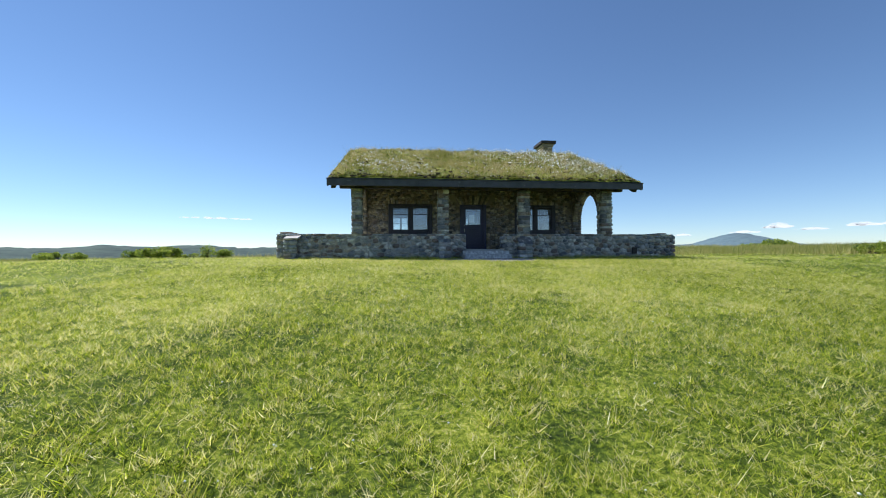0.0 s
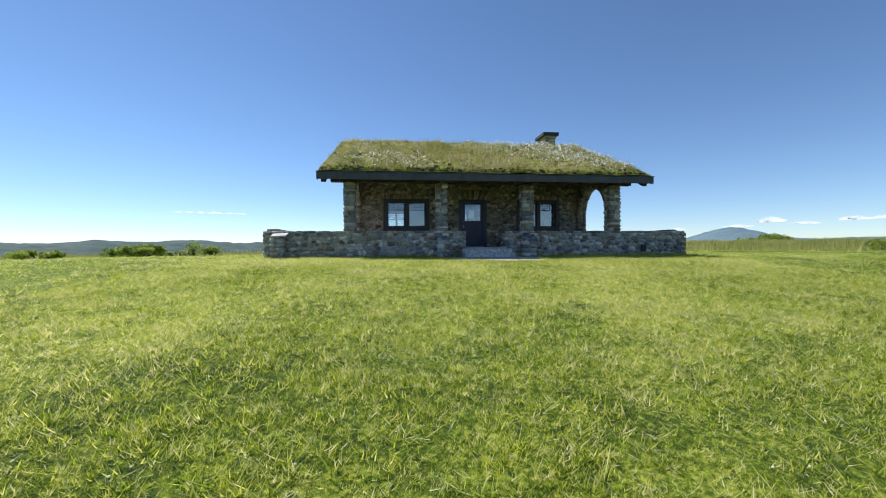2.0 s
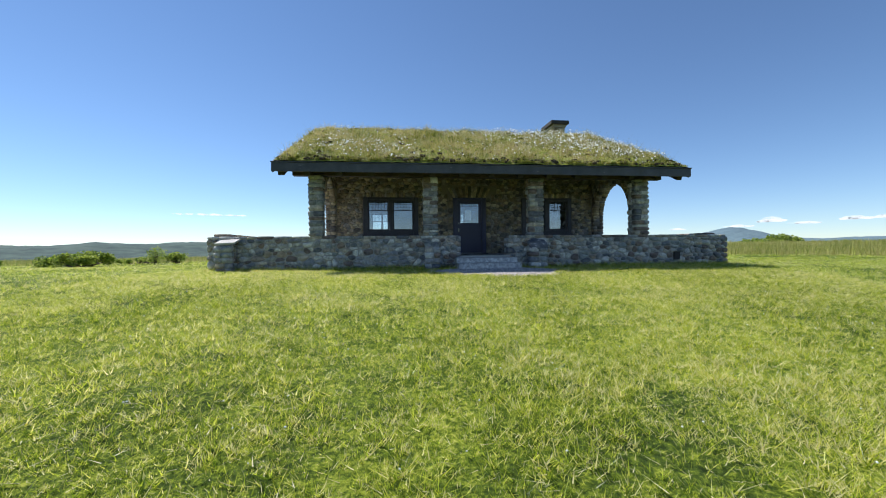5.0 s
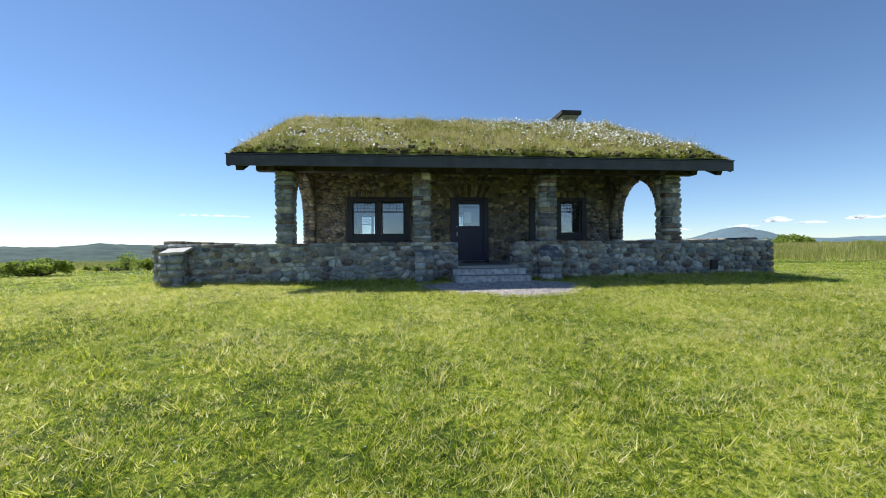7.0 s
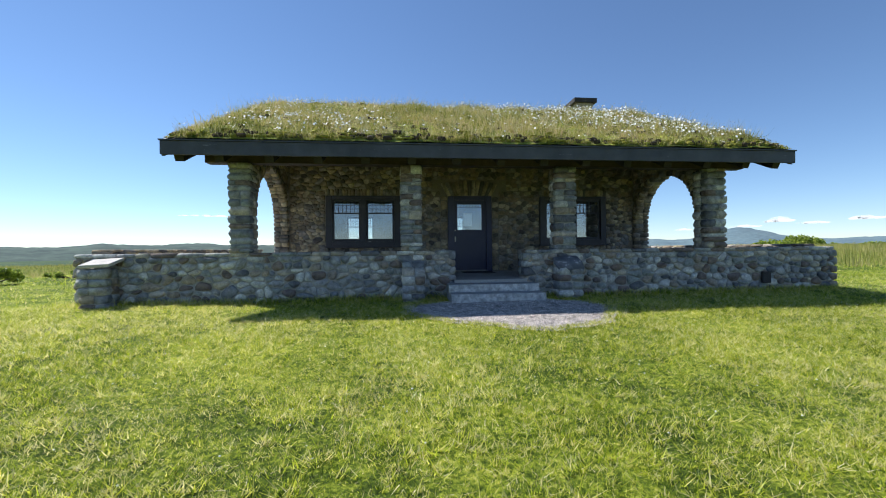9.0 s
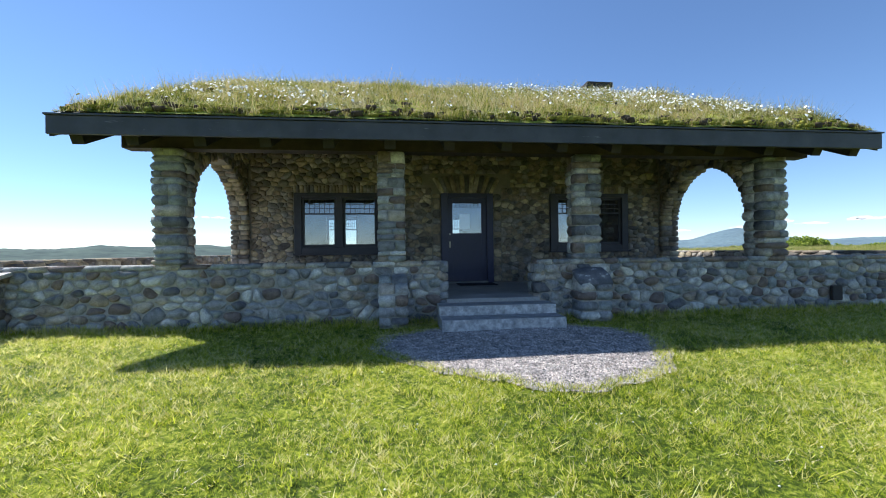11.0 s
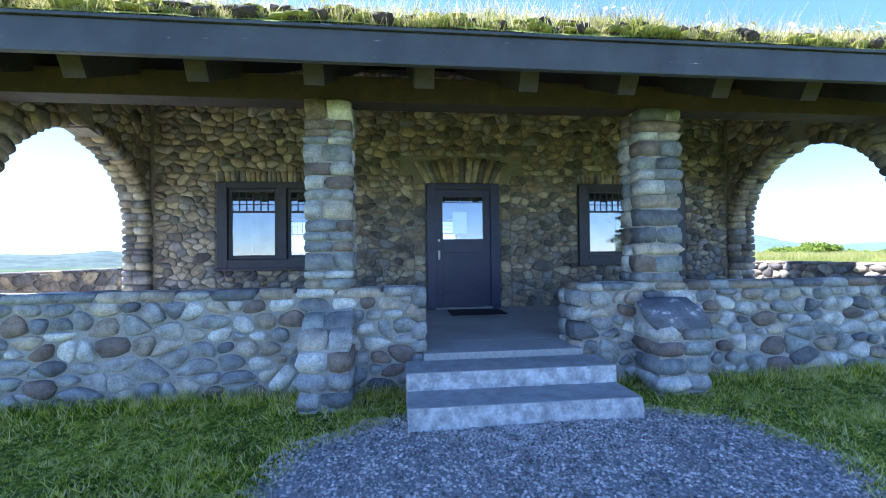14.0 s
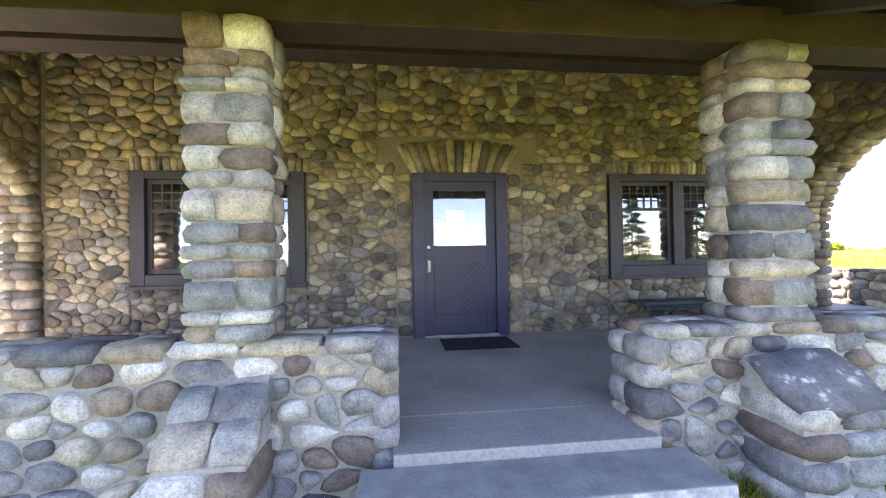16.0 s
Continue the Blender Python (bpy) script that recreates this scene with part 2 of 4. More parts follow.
# The blue in this colour stands in for haze over the distance.
MOUNTAIN = surface("haze_blue_mountain", [(0.35, (0.09, 0.14, 0.17)), (0.65, (0.13, 0.19, 0.21))], 0.004, 1.0, 0.0, 0.03)


def cloud_material():
    """Thin cloud with ragged, half clear edges; its own glow stands in for sunlight."""
    m, n, l, p = nodes_of("cloud")
    n.remove(p)
    t = noise_node(n, l, 0.012, 6, 0.65)
    k = ramp(n, [(0.40, (0, 0, 0)), (0.62, (0.75, 0.75, 0.75))])
    l.new(t.outputs[0], k.inputs[0])
    e, tr, x = n.new("ShaderNodeEmission"), n.new("ShaderNodeBsdfTransparent"), n.new("ShaderNodeMixShader")
    e.inputs[0].default_value, e.inputs[1].default_value = (0.95, 0.97, 1.0, 1), 0.85
    l.new(k.outputs[0], x.inputs[0])
    l.new(tr.outputs[0], x.inputs[1])
    l.new(e.outputs[0], x.inputs[2])
    l.new(x.outputs[0], n["Material Output"].inputs[0])
    return m


CLOUD = cloud_material()



# ---- builders ----
def part(name, bm, material, parent, label=""):
    me = bpy.data.meshes.new(name)
    bm.to_mesh(me)
    bm.free()
    me.materials.append(material)
    ob = new(name, me)
    ob.parent = parent
    if label:
        ob["label"] = label
    return ob


def thing(name, label, category, group="", kind="", at=(0, 0, 0)):
    ob = new(name)
    ob.location = at
    return tagged(ob, label, category, group, kind)


def add_box(bm, x0, x1, y0, y1, z0, z1, bevel=0.0):
    made = bmesh.ops.create_cube(bm, size=1.0, matrix=Matrix.Translation(((x0 + x1) / 2, (y0 + y1) / 2, (z0 + z1) / 2)) @ Matrix.Diagonal((x1 - x0, y1 - y0, z1 - z0, 1)))
    if bevel:
        edges = {e for v in made["verts"] for e in v.link_edges}
        bmesh.ops.bevel(bm, geom=list(edges), offset=bevel, segments=2, affect="EDGES", profile=0.6)


def box(x0, x1, y0, y1, z0, z1, bevel=0.0):
    bm = bmesh.new()
    add_box(bm, x0, x1, y0, y1, z0, z1, bevel)
    return bm


def raw_mesh(name, verts, faces, material, smooth=False):
    """A mesh from arrays; faces all have the same number of corners."""
    verts, faces = np.asarray(verts, np.float32), np.asarray(faces, np.int32)
    me = bpy.data.meshes.new(name)
    me.vertices.add(len(verts))
    me.vertices.foreach_set("co", verts.ravel())
    k = faces.shape[1]
    me.loops.add(faces.size)
    me.loops.foreach_set("vertex_index", faces.ravel())
    me.polygons.add(len(faces))
    me.polygons.foreach_set("loop_start", np.arange(0, faces.size, k, dtype=np.int32))
    if smooth:
        me.polygons.foreach_set("use_smooth", np.ones(len(faces), bool))
    me.update(calc_edges=True)
    me.materials.append(material)
    return me


rng = np.random.default_rng(7)
rnd = random.Random(11)


def clip_poly(poly, mx, my, nx, ny):
    out = []
    for i in range(len(poly)):
        a, b = poly[i - 1], poly[i]
        da, db = (a[0] - mx) * nx + (a[1] - my) * ny, (b[0] - mx) * nx + (b[1] - my) * ny
        if (da < 0) != (db < 0):
            s = da / (da - db)
            out.append((a[0] + s * (b[0] - a[0]), a[1] + s * (b[1] - a[1])))
        if db < 0:
            out.append(b)
    return out


def cells(w, h, a, b):
    """Irregular cells that fill a w by h panel, about a wide and b high."""
    nu, nv = max(1, round(w / a)), max(1, round(h / b))
    pts = []
    for j in range(nv):
        for i in range(nu):
            if rnd.random() < 0.17 and nu > 2:
                continue
            off = 0.5 * (j % 2) if nu > 1 else 0
            pts.append(((i + 0.25 + off * 0.8 + rnd.uniform(-0.40, 0.40)) * w / nu, (j + 0.5 + rnd.uniform(-0.36, 0.36)) * h / nv))
    pts = [p for p in pts if 0 < p[0] < w] or [(w / 2, h / 2)]
    k = a / b
    grid = {}
    pull = {p: rnd.uniform(0.62, 1.5) for p in pts}
    for p in pts:
        grid.setdefault((int(p[0] / a / 1.5), int(p[1] / b / 1.5)), []).append(p)
    for p in pts:
        poly = [(0, 0), (w, 0), (w, h), (0, h)]
        ci, cj = int(p[0] / a / 1.5), int(p[1] / b / 1.5)
        for i in range(ci - 2, ci + 3):
            for j in range(cj - 2, cj + 3):
                for q in grid.get((i, j), ()):
                    if q is not p and poly:
                        poly = clip_poly(poly, p[0] + (q[0] - p[0]) * pull[p] / (pull[p] + pull[q]), p[1] + (q[1] - p[1]) * pull[p] / (pull[p] + pull[q]), q[0] - p[0], (q[1] - p[1]) * k * k)
        if len(poly) > 2:
            yield poly


def stone_cell(poly, gap, proud):
    """One face stone: rounded outline, domed front. Returns centre, verts (u, v, height), faces."""
    cx, cy = sum(p[0] for p in poly) / len(poly), sum(p[1] for p in poly) / len(poly)
    r = sum(math.hypot(p[0] - cx, p[1] - cy) for p in poly) / len(poly)
    if r < 0.02:
        return None
    f = max(0.5, 1 - gap / r)
    pts = [((p[0] - cx) * f, (p[1] - cy) * f) for p in poly]
    rounded = []
    for i in range(len(pts)):
        a, b = pts[i - 1], pts[i]
        if math.hypot(a[0] - b[0], a[1] - b[1]) < r * 0.15:
            rounded.append(((a[0] + b[0]) / 2, (a[1] + b[1]) / 2))
            continue
        rounded += [(a[0] * 0.78 + b[0] * 0.22, a[1] * 0.78 + b[1] * 0.22), (a[0] * 0.22 + b[0] * 0.78, a[1] * 0.22 + b[1] * 0.78)]
    smooth = []
    for i in range(len(rounded)):
        a, b = rounded[i - 1], rounded[i]
        smooth.append(((a[0] + b[0]) / 2, (a[1] + b[1]) / 2))
    ex = max(0.4, min(2.5, (max(p[0] for p in smooth) - min(p[0] for p in smooth)) / max(0.01, max(p[1] for p in smooth) - min(p[1] for p in smooth)))) ** 0.5
    rr = sum(math.hypot(p[0] / ex, p[1] * ex) for p in smooth) / len(smooth)
    rounded = []
    for x, y in smooth:
        q = math.hypot(x / ex, y * ex) or 1.0
        k = 0.88 + 0.12 * min(1.15, rr / q)
        rounded.append((x * k, y * k))
    n = len(rounded)
    d = proud * rnd.uniform(0.55, 1.35)
    tx, ty = rnd.uniform(-0.12, 0.12), rnd.uniform(-0.12, 0.12)
    verts = []
    for s, hh in ((1.02, -0.03), (0.99, d * 0.42), (0.84, d * 0.92)):
        for x, y in rounded:
            j = rnd.uniform(0.97, 1.03)
            verts.append((x * s * j, y * s * j, hh + (tx * x + ty * y if hh > 0 else 0)))
    verts.append((0, 0, d * rnd.uniform(0.98, 1.12)))
    faces = []
    for k in (0, n):
        for i in range(n):
            i2 = (i + 1) % n
            faces += [(k + i, k + i2, k + n + i2), (k + i, k + n + i2, k + n + i)]
    faces += [(2 * n + i, 2 * n + (i + 1) % n, 3 * n) for i in range(n)]
    return (cx, cy), verts, faces


CUBE = [(x, y, z) for x in (-1, 0, 1) for y in (-1, 0, 1) for z in (-1, 0, 1) if (x, y, z) != (0, 0, 0)]
CUBE_I = {p: i for i, p in enumerate(CUBE)}


def cube_faces():
    out = []
    for ax in range(3):
        for side in (-1, 1):
            o = [k for k in range(3) if k != ax]
            for u in (-1, 0):
                for v in (-1, 0):
                    q = []
                    for du, dv in ((0, 0), (1, 0), (1, 1), (0, 1)):
                        p = [0, 0, 0]
                        p[ax], p[o[0]], p[o[1]] = side, u + du, v + dv
                        q.append(CUBE_I[tuple(p)])
                    if (side > 0) == (ax == 1):
                        q.reverse()
                    out += [(q[0], q[1], q[2]), (q[0], q[2], q[3])]
    return out


CUBE_F = cube_faces()


def block(sx, sy, sz, rough=0.06):
    """A rounded building stone about its own centre."""
    verts = []
    for p in CUBE:
        k = {1: 1.0, 2: 0.95, 3: 0.85}[sum(abs(c) for c in p)]
        j = 1 + rnd.uniform(-rough, rough)
        verts.append((p[0] * sx / 2 * k * j, p[1] * sy / 2 * k * (1 + rnd.uniform(-rough, rough)), p[2] * sz / 2 * k * j))
    return verts, CUBE_F


class Masonry:
    """Gathers the stones of one wall or pier; those nearest the door step become parts, the rest one joined part."""

    def __init__(self, owner, material, joined, limit=290):
        self.owner, self.material, self.joined, self.limit, self.stones = owner, material, joined, limit, []

    def panel(self, origin, u, v, w, h, a, b, proud=0.035, gap=0.012, keep=None):
        origin, u, v = Vector(origin), Vector(u), Vector(v)
        n = u.cross(v)
        for poly in cells(w, h, a, b):
            made = stone_cell(poly, gap, proud)
            if made is None:
                continue
            (cx, cy), verts, faces = made
            c = origin + u * cx + v * cy
            if keep and not keep(c):
                continue
            self.stones.append((c, [u * x + v * y + n * z for x, y, z in verts], faces))

    def block(self, c, sx, sy, sz, turn=None, rough=0.06):
        verts, faces = block(sx, sy, sz, rough)
        vs = [Vector(p) for p in verts]
        if turn is not None:
            vs = [turn @ p for p in vs]
        self.stones.append((Vector(c), vs, faces))

    def done(self):
        self.stones.sort(key=lambda s: (s[0] - Vector((3.7, 17.0, 2.2))).length)
        for c, vs, fs in self.stones[:self.limit]:
            ob = new("stone", raw_mesh("stone", [tuple(p) for p in vs], fs, self.material, True))
            ob.location = c
            ob.parent = self.owner
        rest = self.stones[self.limit:]
        if rest:
            verts, faces = [], []
            for c, vs, fs in rest:
                k = len(verts)
                verts += [tuple(c + p) for p in vs]
                faces += [(a + k, b + k, d + k) for a, b, d in fs]
            ob = new("stones", raw_mesh("stones", verts, faces, self.joined, True))
            ob.parent = self.owner
            tagged(ob, kind="stuff")


X, Y, Z = (1, 0, 0), (0, 1, 0), (0, 0, 1)
NX, NY = (-1, 0, 0), (0, -1, 0)


def smoothstep(a, b, x):
    t = np.clip((x - a) / (b - a), 0, 1)
    return t * t * (3 - 2 * t)


def ground_z(x, y):
    """Height of the ground: a lawn that climbs to the level hilltop, and falls away to the valley."""
    x, y = np.asarray(x, float), np.asarray(y, float)
    s = np.clip((17.5 - y) / 17.5, 0, None)
    z = 1.29 * (1 - np.minimum(s, 1.0) ** 1.6) - 0.115 * 17.5 * np.clip(s - 1, 0, 6)
    r = np.hypot(x - 3, y - 20)
    side = smoothstep(-5, 25, x)
    z = z - (1 - side) * (0.5 * smoothstep(12, 38, r) + 26 * smoothstep(45, 420, r)) + side * (0.75 * smoothstep(14, 60, r) - 22 * smoothstep(75, 480, r))
    z = z + 0.05 * np.sin(x * 0.31 + 1.3) * np.sin(y * 0.27) * smoothstep(6, 14, r) + 0.018 * np.sin(x * 1.3 + y * 0.7) * np.sin(y * 1.1 - x * 0.4)
    return z


# ---- ground ----
radii = np.concatenate([np.linspace(0.004, 40, 120), np.geomspace(41, 4700, 70)])
turns = np.linspace(0, 2 * math.pi, 181)[:-1]
gx = 3 + radii[:, None] * np.cos(turns)[None]
gy = 12 + radii[:, None] * np.sin(turns)[None]
gv = np.stack([gx, gy, ground_z(gx, gy)], -1).reshape(-1, 3)
ii, jj = np.meshgrid(np.arange(len(radii) - 1), np.arange(180), indexing="ij")
gf = np.stack([ii * 180 + jj, (ii + 1) * 180 + jj, (ii + 1) * 180 + (jj + 1) % 180, ii * 180 + (jj + 1) % 180], -1).reshape(-1, 4)
ground_mesh = raw_mesh("ground", gv, gf, GROUND, True)
ground = tagged(new("ground", ground_mesh), "mown grass hilltop lawn falling away to meadow and valley", "ground", kind="structure")

def hills(name, label, az0, az1, dist, height, material, seed):
    """A range of hills round the horizon: height(az) metres at that distance, with a long front slope."""
    az = np.radians(np.linspace(az0, az1, 240))
    rows = []
    for k, (dd, f) in enumerate(((0.72, -0.4), (0.82, 0.25), (0.92, 0.75), (1.0, 1.0), (1.1, -0.3))):
        hh = np.array([height(math.degrees(a)) + 5 * noise.noise((a * 90, seed, k)) + 3 * noise.noise((a * 300, seed, 9 + k)) for a in az])
        rows.append(np.stack([dist * dd * np.sin(az), dist * dd * np.cos(az), np.where(f > 0, hh * f - 25 * (1 - f), -40)], -1))
    v = np.concatenate(rows)
    i, j = np.meshgrid(np.arange(4), np.arange(239), indexing="ij")
    f = np.stack([i * 240 + j, i * 240 + j + 1, (i + 1) * 240 + j + 1, (i + 1) * 240 + j], -1).reshape(-1, 4)
    return tagged(new(name, raw_mesh(name, v, f, material, True)), label, "hills", kind="structure")


hills("backdrop", "low wooded ridge across the valley", -75, 30, 2600, lambda a: 37 + 7 * math.sin(a * 0.21 + 1) + 5 * math.sin(a * 0.7), HILL, 1.5)
hills("backdrop", "wooded mountain with a rounded summit on the horizon, haze painted as blue", 18, 100, 4300, lambda a: 48 + 112 * math.exp(-((a - 42.2) / 3.8) ** 2) + 28 * math.exp(-((a - 33.5) / 2.2) ** 2) + 14 * math.exp(-((a - 54.5) / 5) ** 2), MOUNTAIN, 4.5)

# ---- house shell ----
FLOOR_Z, WALL_Y, BACK_Y = 1.70, 21.22, 25.30
HX0, HX1 = -1.50, 9.12


def wall_with_openings(name, x0, x1, y0, y1, z0, z1, openings, material, label):
    """A wall along x with rectangular openings cut right through it."""
    owner = thing(name, label, "wall", kind="structure")
    bm = bmesh.new()
    xs = sorted({x0, x1, *[o[0] for o in openings], *[o[1] for o in openings]})
    for a, b in zip(xs, xs[1:]):
        zs = [z0]
        for o in sorted(openings, key=lambda q: q[2]):
            if o[0] < (a + b) / 2 < o[1]:
                zs += [o[2], o[3]]
        zs.append(z1)
        for c, d in zip(zs[::2], zs[1::2]):
            if d - c > 0.01:
                add_box(bm, a, b, y0, y1, c, d)
    part("mortar", bm, material, owner)
    return owner


WIN_L, WIN_R, DOOR = (-0.36, 1.75, 2.47, 3.93), (5.95, 8.04, 2.47, 3.93), (3.15, 4.46, 1.70, 3.93)
REAR = [(-0.25, 0.75, 2.5, 3.62), (3.35, 4.25, 2.5, 3.62), (6.4, 7.4, 2.5, 3.62)]
wall_front = wall_with_openings("wall_front", HX0, HX1, WALL_Y + 0.03, WALL_Y + 0.45, 1.2, 5.95, [WIN_L, WIN_R, DOOR], BMORTAR, "brown field stone wall behind the porch with old mortar")
wall_back = wall_with_openings("wall_back", HX0, HX1, BACK_Y - 0.4, BACK_Y, 1.2, 4.6, REAR, BMORTAR, "field stone rear wall with small windows")
for nm, xa, xb in (("wall_left", HX0, HX0 + 0.4), ("wall_right", HX1 - 0.4, HX1)):
    w = thing(nm, "field stone end wall of the house", "wall", kind="structure")
    part("mortar", box(xa, xb, WALL_Y + 0.452, BACK_Y - 0.402, 1.2, 5.3), BMORTAR, w)
tagged(part("ceiling", box(HX0 + 0.402, HX1 - 0.402, WALL_Y + 0.452, BACK_Y - 0.402, 4.3, 4.36), PLASTER, None), "plaster ceiling inside the house, coloured dark for the room's shade", "ceiling", kind="structure")
floor = tagged(part("floor", box(-4.31, 11.95, 18.575, 27.6, 1.45, FLOOR_Z, 0.012), CONCRETE, None), "smooth grey concrete porch and terrace slab", "floor", kind="structure")
part("entrance_slab", box(2.90, 4.52, 18.045, 18.60, 1.50, FLOOR_Z - 0.003, 0.012), CONCRETE, floor)
part("slab_joint", box(4.66, 4.668, 18.62, 21.2, FLOOR_Z - 0.01, FLOOR_Z + 0.0015), GRANITE, floor, "thin control joint")
inner = thing("inner_wall", "plastered inner wall lining, coloured dark for the room's shade", "wall", kind="structure")
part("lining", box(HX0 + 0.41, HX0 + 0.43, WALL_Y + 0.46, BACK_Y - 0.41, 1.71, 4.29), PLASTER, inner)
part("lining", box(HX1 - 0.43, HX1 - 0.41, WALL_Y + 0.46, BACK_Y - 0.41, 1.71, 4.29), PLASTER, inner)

# ---- roof ----
EX0, EX1, EY0, EY1, RIDGE_Y, EZ, RZ = -2.62, 10.27, 17.25, 25.90, 21.5, 4.37, 6.45
RX0, RX1 = -2.28, 9.28
roof = thing("roof", "low gabled sod roof overgrown with grass and white daisies", "roof", kind="structure")


def roof_z(y):
    return EZ + (RZ - EZ) * (1 - abs(y - RIDGE_Y) / (RIDGE_Y - EY0))


def roof_x(x01, y):
    """x across the roof, which draws in a little towards the ridge."""
    k = 1 - abs(y - RIDGE_Y) / (RIDGE_Y - EY0)
    return (EX0 + (RX0 - EX0) * k) * (1 - x01) + (EX1 + (RX1 - EX1) * k) * x01


nu, nv = 160, 90
sod_v = []
for j in range(nv + 1):
    y = EY0 + 0.03 + (EY1 - EY0 - 0.06) * j / nv
    for i in range(nu + 1):
        x = roof_x(0.004 + 0.992 * i / nu, y)
        edge = min(i, nu - i, 8) / 8 * min(j, nv - j, 5) / 5
        z = roof_z(y) + 0.06 + (0.13 + 0.08 * noise.noise((x * 1.1, y * 1.1, 3)) + 0.06 * noise.noise((x * 3.7, y * 3.7, 8))) * (0.25 + 0.75 * edge)
        sod_v.append((x, y, z))
i, j = np.meshgrid(np.arange(nu), np.arange(nv), indexing="xy")
sod_f = np.stack([j * (nu + 1) + i, j * (nu + 1) + i + 1, (j + 1) * (nu + 1) + i + 1, (j + 1) * (nu + 1) + i], -1).reshape(-1, 4)
sod = new("sod", raw_mesh("sod", sod_v, sod_f, SOIL, True))
sod.parent = roof
deck = bmesh.new()
for y0, y1 in ((EY0 + 0.06, RIDGE_Y), (RIDGE_Y, EY1 - 0.06)):
    vs = []
    for y in (y0, y1):
        for x01 in (0.006, 0.994):
            for dz in (-0.20, 0.02):
                vs.append(deck.verts.new((roof_x(x01, y), y, roof_z(y) + dz)))
    for q in ((0, 2, 6, 4), (1, 5, 7, 3), (0, 1, 3, 2), (4, 6, 7, 5), (0, 4, 5, 1), (2, 3, 7, 6)):
        deck.faces.new([vs[k] for k in q])
bmesh.ops.recalc_face_normals(deck, faces=deck.faces)
part("soffit", deck, SOFFIT, roof, "dark board soffit")
part("fascia", box(EX0, EX1, EY0, EY0 + 0.055, 4.16, 4.41, 0.006), FASCIA, roof, "dark grey fascia board with flaking paint")
part("fascia", box(EX0, EX1, EY1 - 0.055, EY1, 4.16, 4.41, 0.006), FASCIA, roof)
part("fascia_cap", box(EX0 - 0.02, EX1 + 0.02, EY0 - 0.022, EY0 + 0.06, 4.414, 4.44, 0.004), FASCIA, roof)


def rake(x01, dx):
    bm = bmesh.new()
    for y0, y1 in ((EY0 + 0.058, RIDGE_Y), (RIDGE_Y, EY1 - 0.058)):
        vs = [bm.verts.new((roof_x(x01, y) + d, y, roof_z(y) + dz)) for y in (y0, y1) for d in (0, dx) for dz in (-0.26, 0.05)]
        for q in ((0, 2, 6, 4), (1, 5, 7, 3), (0, 1, 3, 2), (4, 6, 7, 5), (0, 4, 5, 1), (2, 3, 7, 6)):
            bm.faces.new([vs[k] for k in q])
    bmesh.ops.recalc_face_normals(bm, faces=bm.faces)
    return bm


part("rake_board", rake(0, 0.05), FASCIA, roof)
part("rake_board", rake(1, -0.05), FASCIA, roof)

# rafters with square-cut tails under the eave
pitch = math.atan2(RZ - EZ, RIDGE_Y - EY0)
for x in [EX0 + 0.2] + [-1.70 + 0.92 * k for k in range(13)] + [EX1 - 0.2]:
    bm = box(-0.085, 0.085, 0.05, 4.75, -0.115, 0.115, 0.006)
    r = part("rafter", bm, SOFFIT, roof)
    r.matrix_basis = Matrix.Translation((x, EY0 + 0.20, roof_z(EY0 + 0.20) - 0.295)) @ Matrix.Rotation(pitch, 4, "X")
for nm, y, z0, z1, x0, x1 in (("porch_beam", 18.2, 4.215, 4.47, EX0 + 0.35, EX1 - 0.35), ("porch_beam", 19.6, 4.75, 4.95, -1.36, 8.92)):
    part(nm, box(x0, x1, y, y + 0.26, z0, z1, 0.008), WOOD, roof, "dark brown timber beam")

# chimney of stone with a flat slab cap
chimney = thing("chimney", "squat field stone chimney with a flat dark slab cap", "chimney")
part("shaft_core", box(8.5, 9.05, 24.1, 25.15, 3.5, 7.72), BMORTAR, chimney)
part("cap", box(8.33, 9.22, 23.95, 25.35, 7.86, 8.03, 0.02), SOFFIT, chimney, "flat dark slab cap")
part("cap_base", box(8.45, 9.10, 24.05, 25.22, 7.72, 7.858, 0.01), BMORTAR, chimney)
ms = Masonry(chimney, BSTONE, BSTONE_J)
ms.panel((8.5, 24.1, 5.2), X, Z, 0.55, 2.5, 0.24, 0.15)
ms.panel((8.5, 25.15, 5.2), NY, Z, 1.05, 2.5, 0.24, 0.15)
ms.done()

# ---- steps ----
for z0, z1, y0, lab in ((1.10, 1.48, 17.19, "lower"), (1.28, 1.632, 17.60, "upper")):
    st = thing("step", "broad grey granite step with a rough split front", "step", "granite entrance steps")
    part("tread", box(2.72, 4.64, y0 + 0.03, y0 + (0.52 if lab == "lower" else 0.442), z0, z1, 0.012), GRANITE, st)
    nseg = 60
    fv = []
    for r in range(5):
        for c in range(nseg + 1):
            x = 2.722 + 1.916 * c / nseg
            bulge = 0.0 if r in (0, 4) else 0.018 + 0.022 * noise.noise((x * 5, r * 0.9, z0 * 7))
            fv.append((x, y0 + 0.03 - bulge, z0 + (z1 - 0.006 - z0) * r / 4))
    ci, ri = np.meshgrid(np.arange(nseg), np.arange(4), indexing="xy")
    ff = np.stack([ri * (nseg + 1) + ci, ri * (nseg + 1) + ci + 1, (ri + 1) * (nseg + 1) + ci + 1, (ri + 1) * (nseg + 1) + ci], -1).reshape(-1, 4)
    fo = new("front_face", raw_mesh("front_face", fv, ff, GRANITE_EDGE, True))
    fo.parent = st

# ---- terrace walls ----
LOW_Z, WY0, WY1 = 2.33, 18.15, 18.60


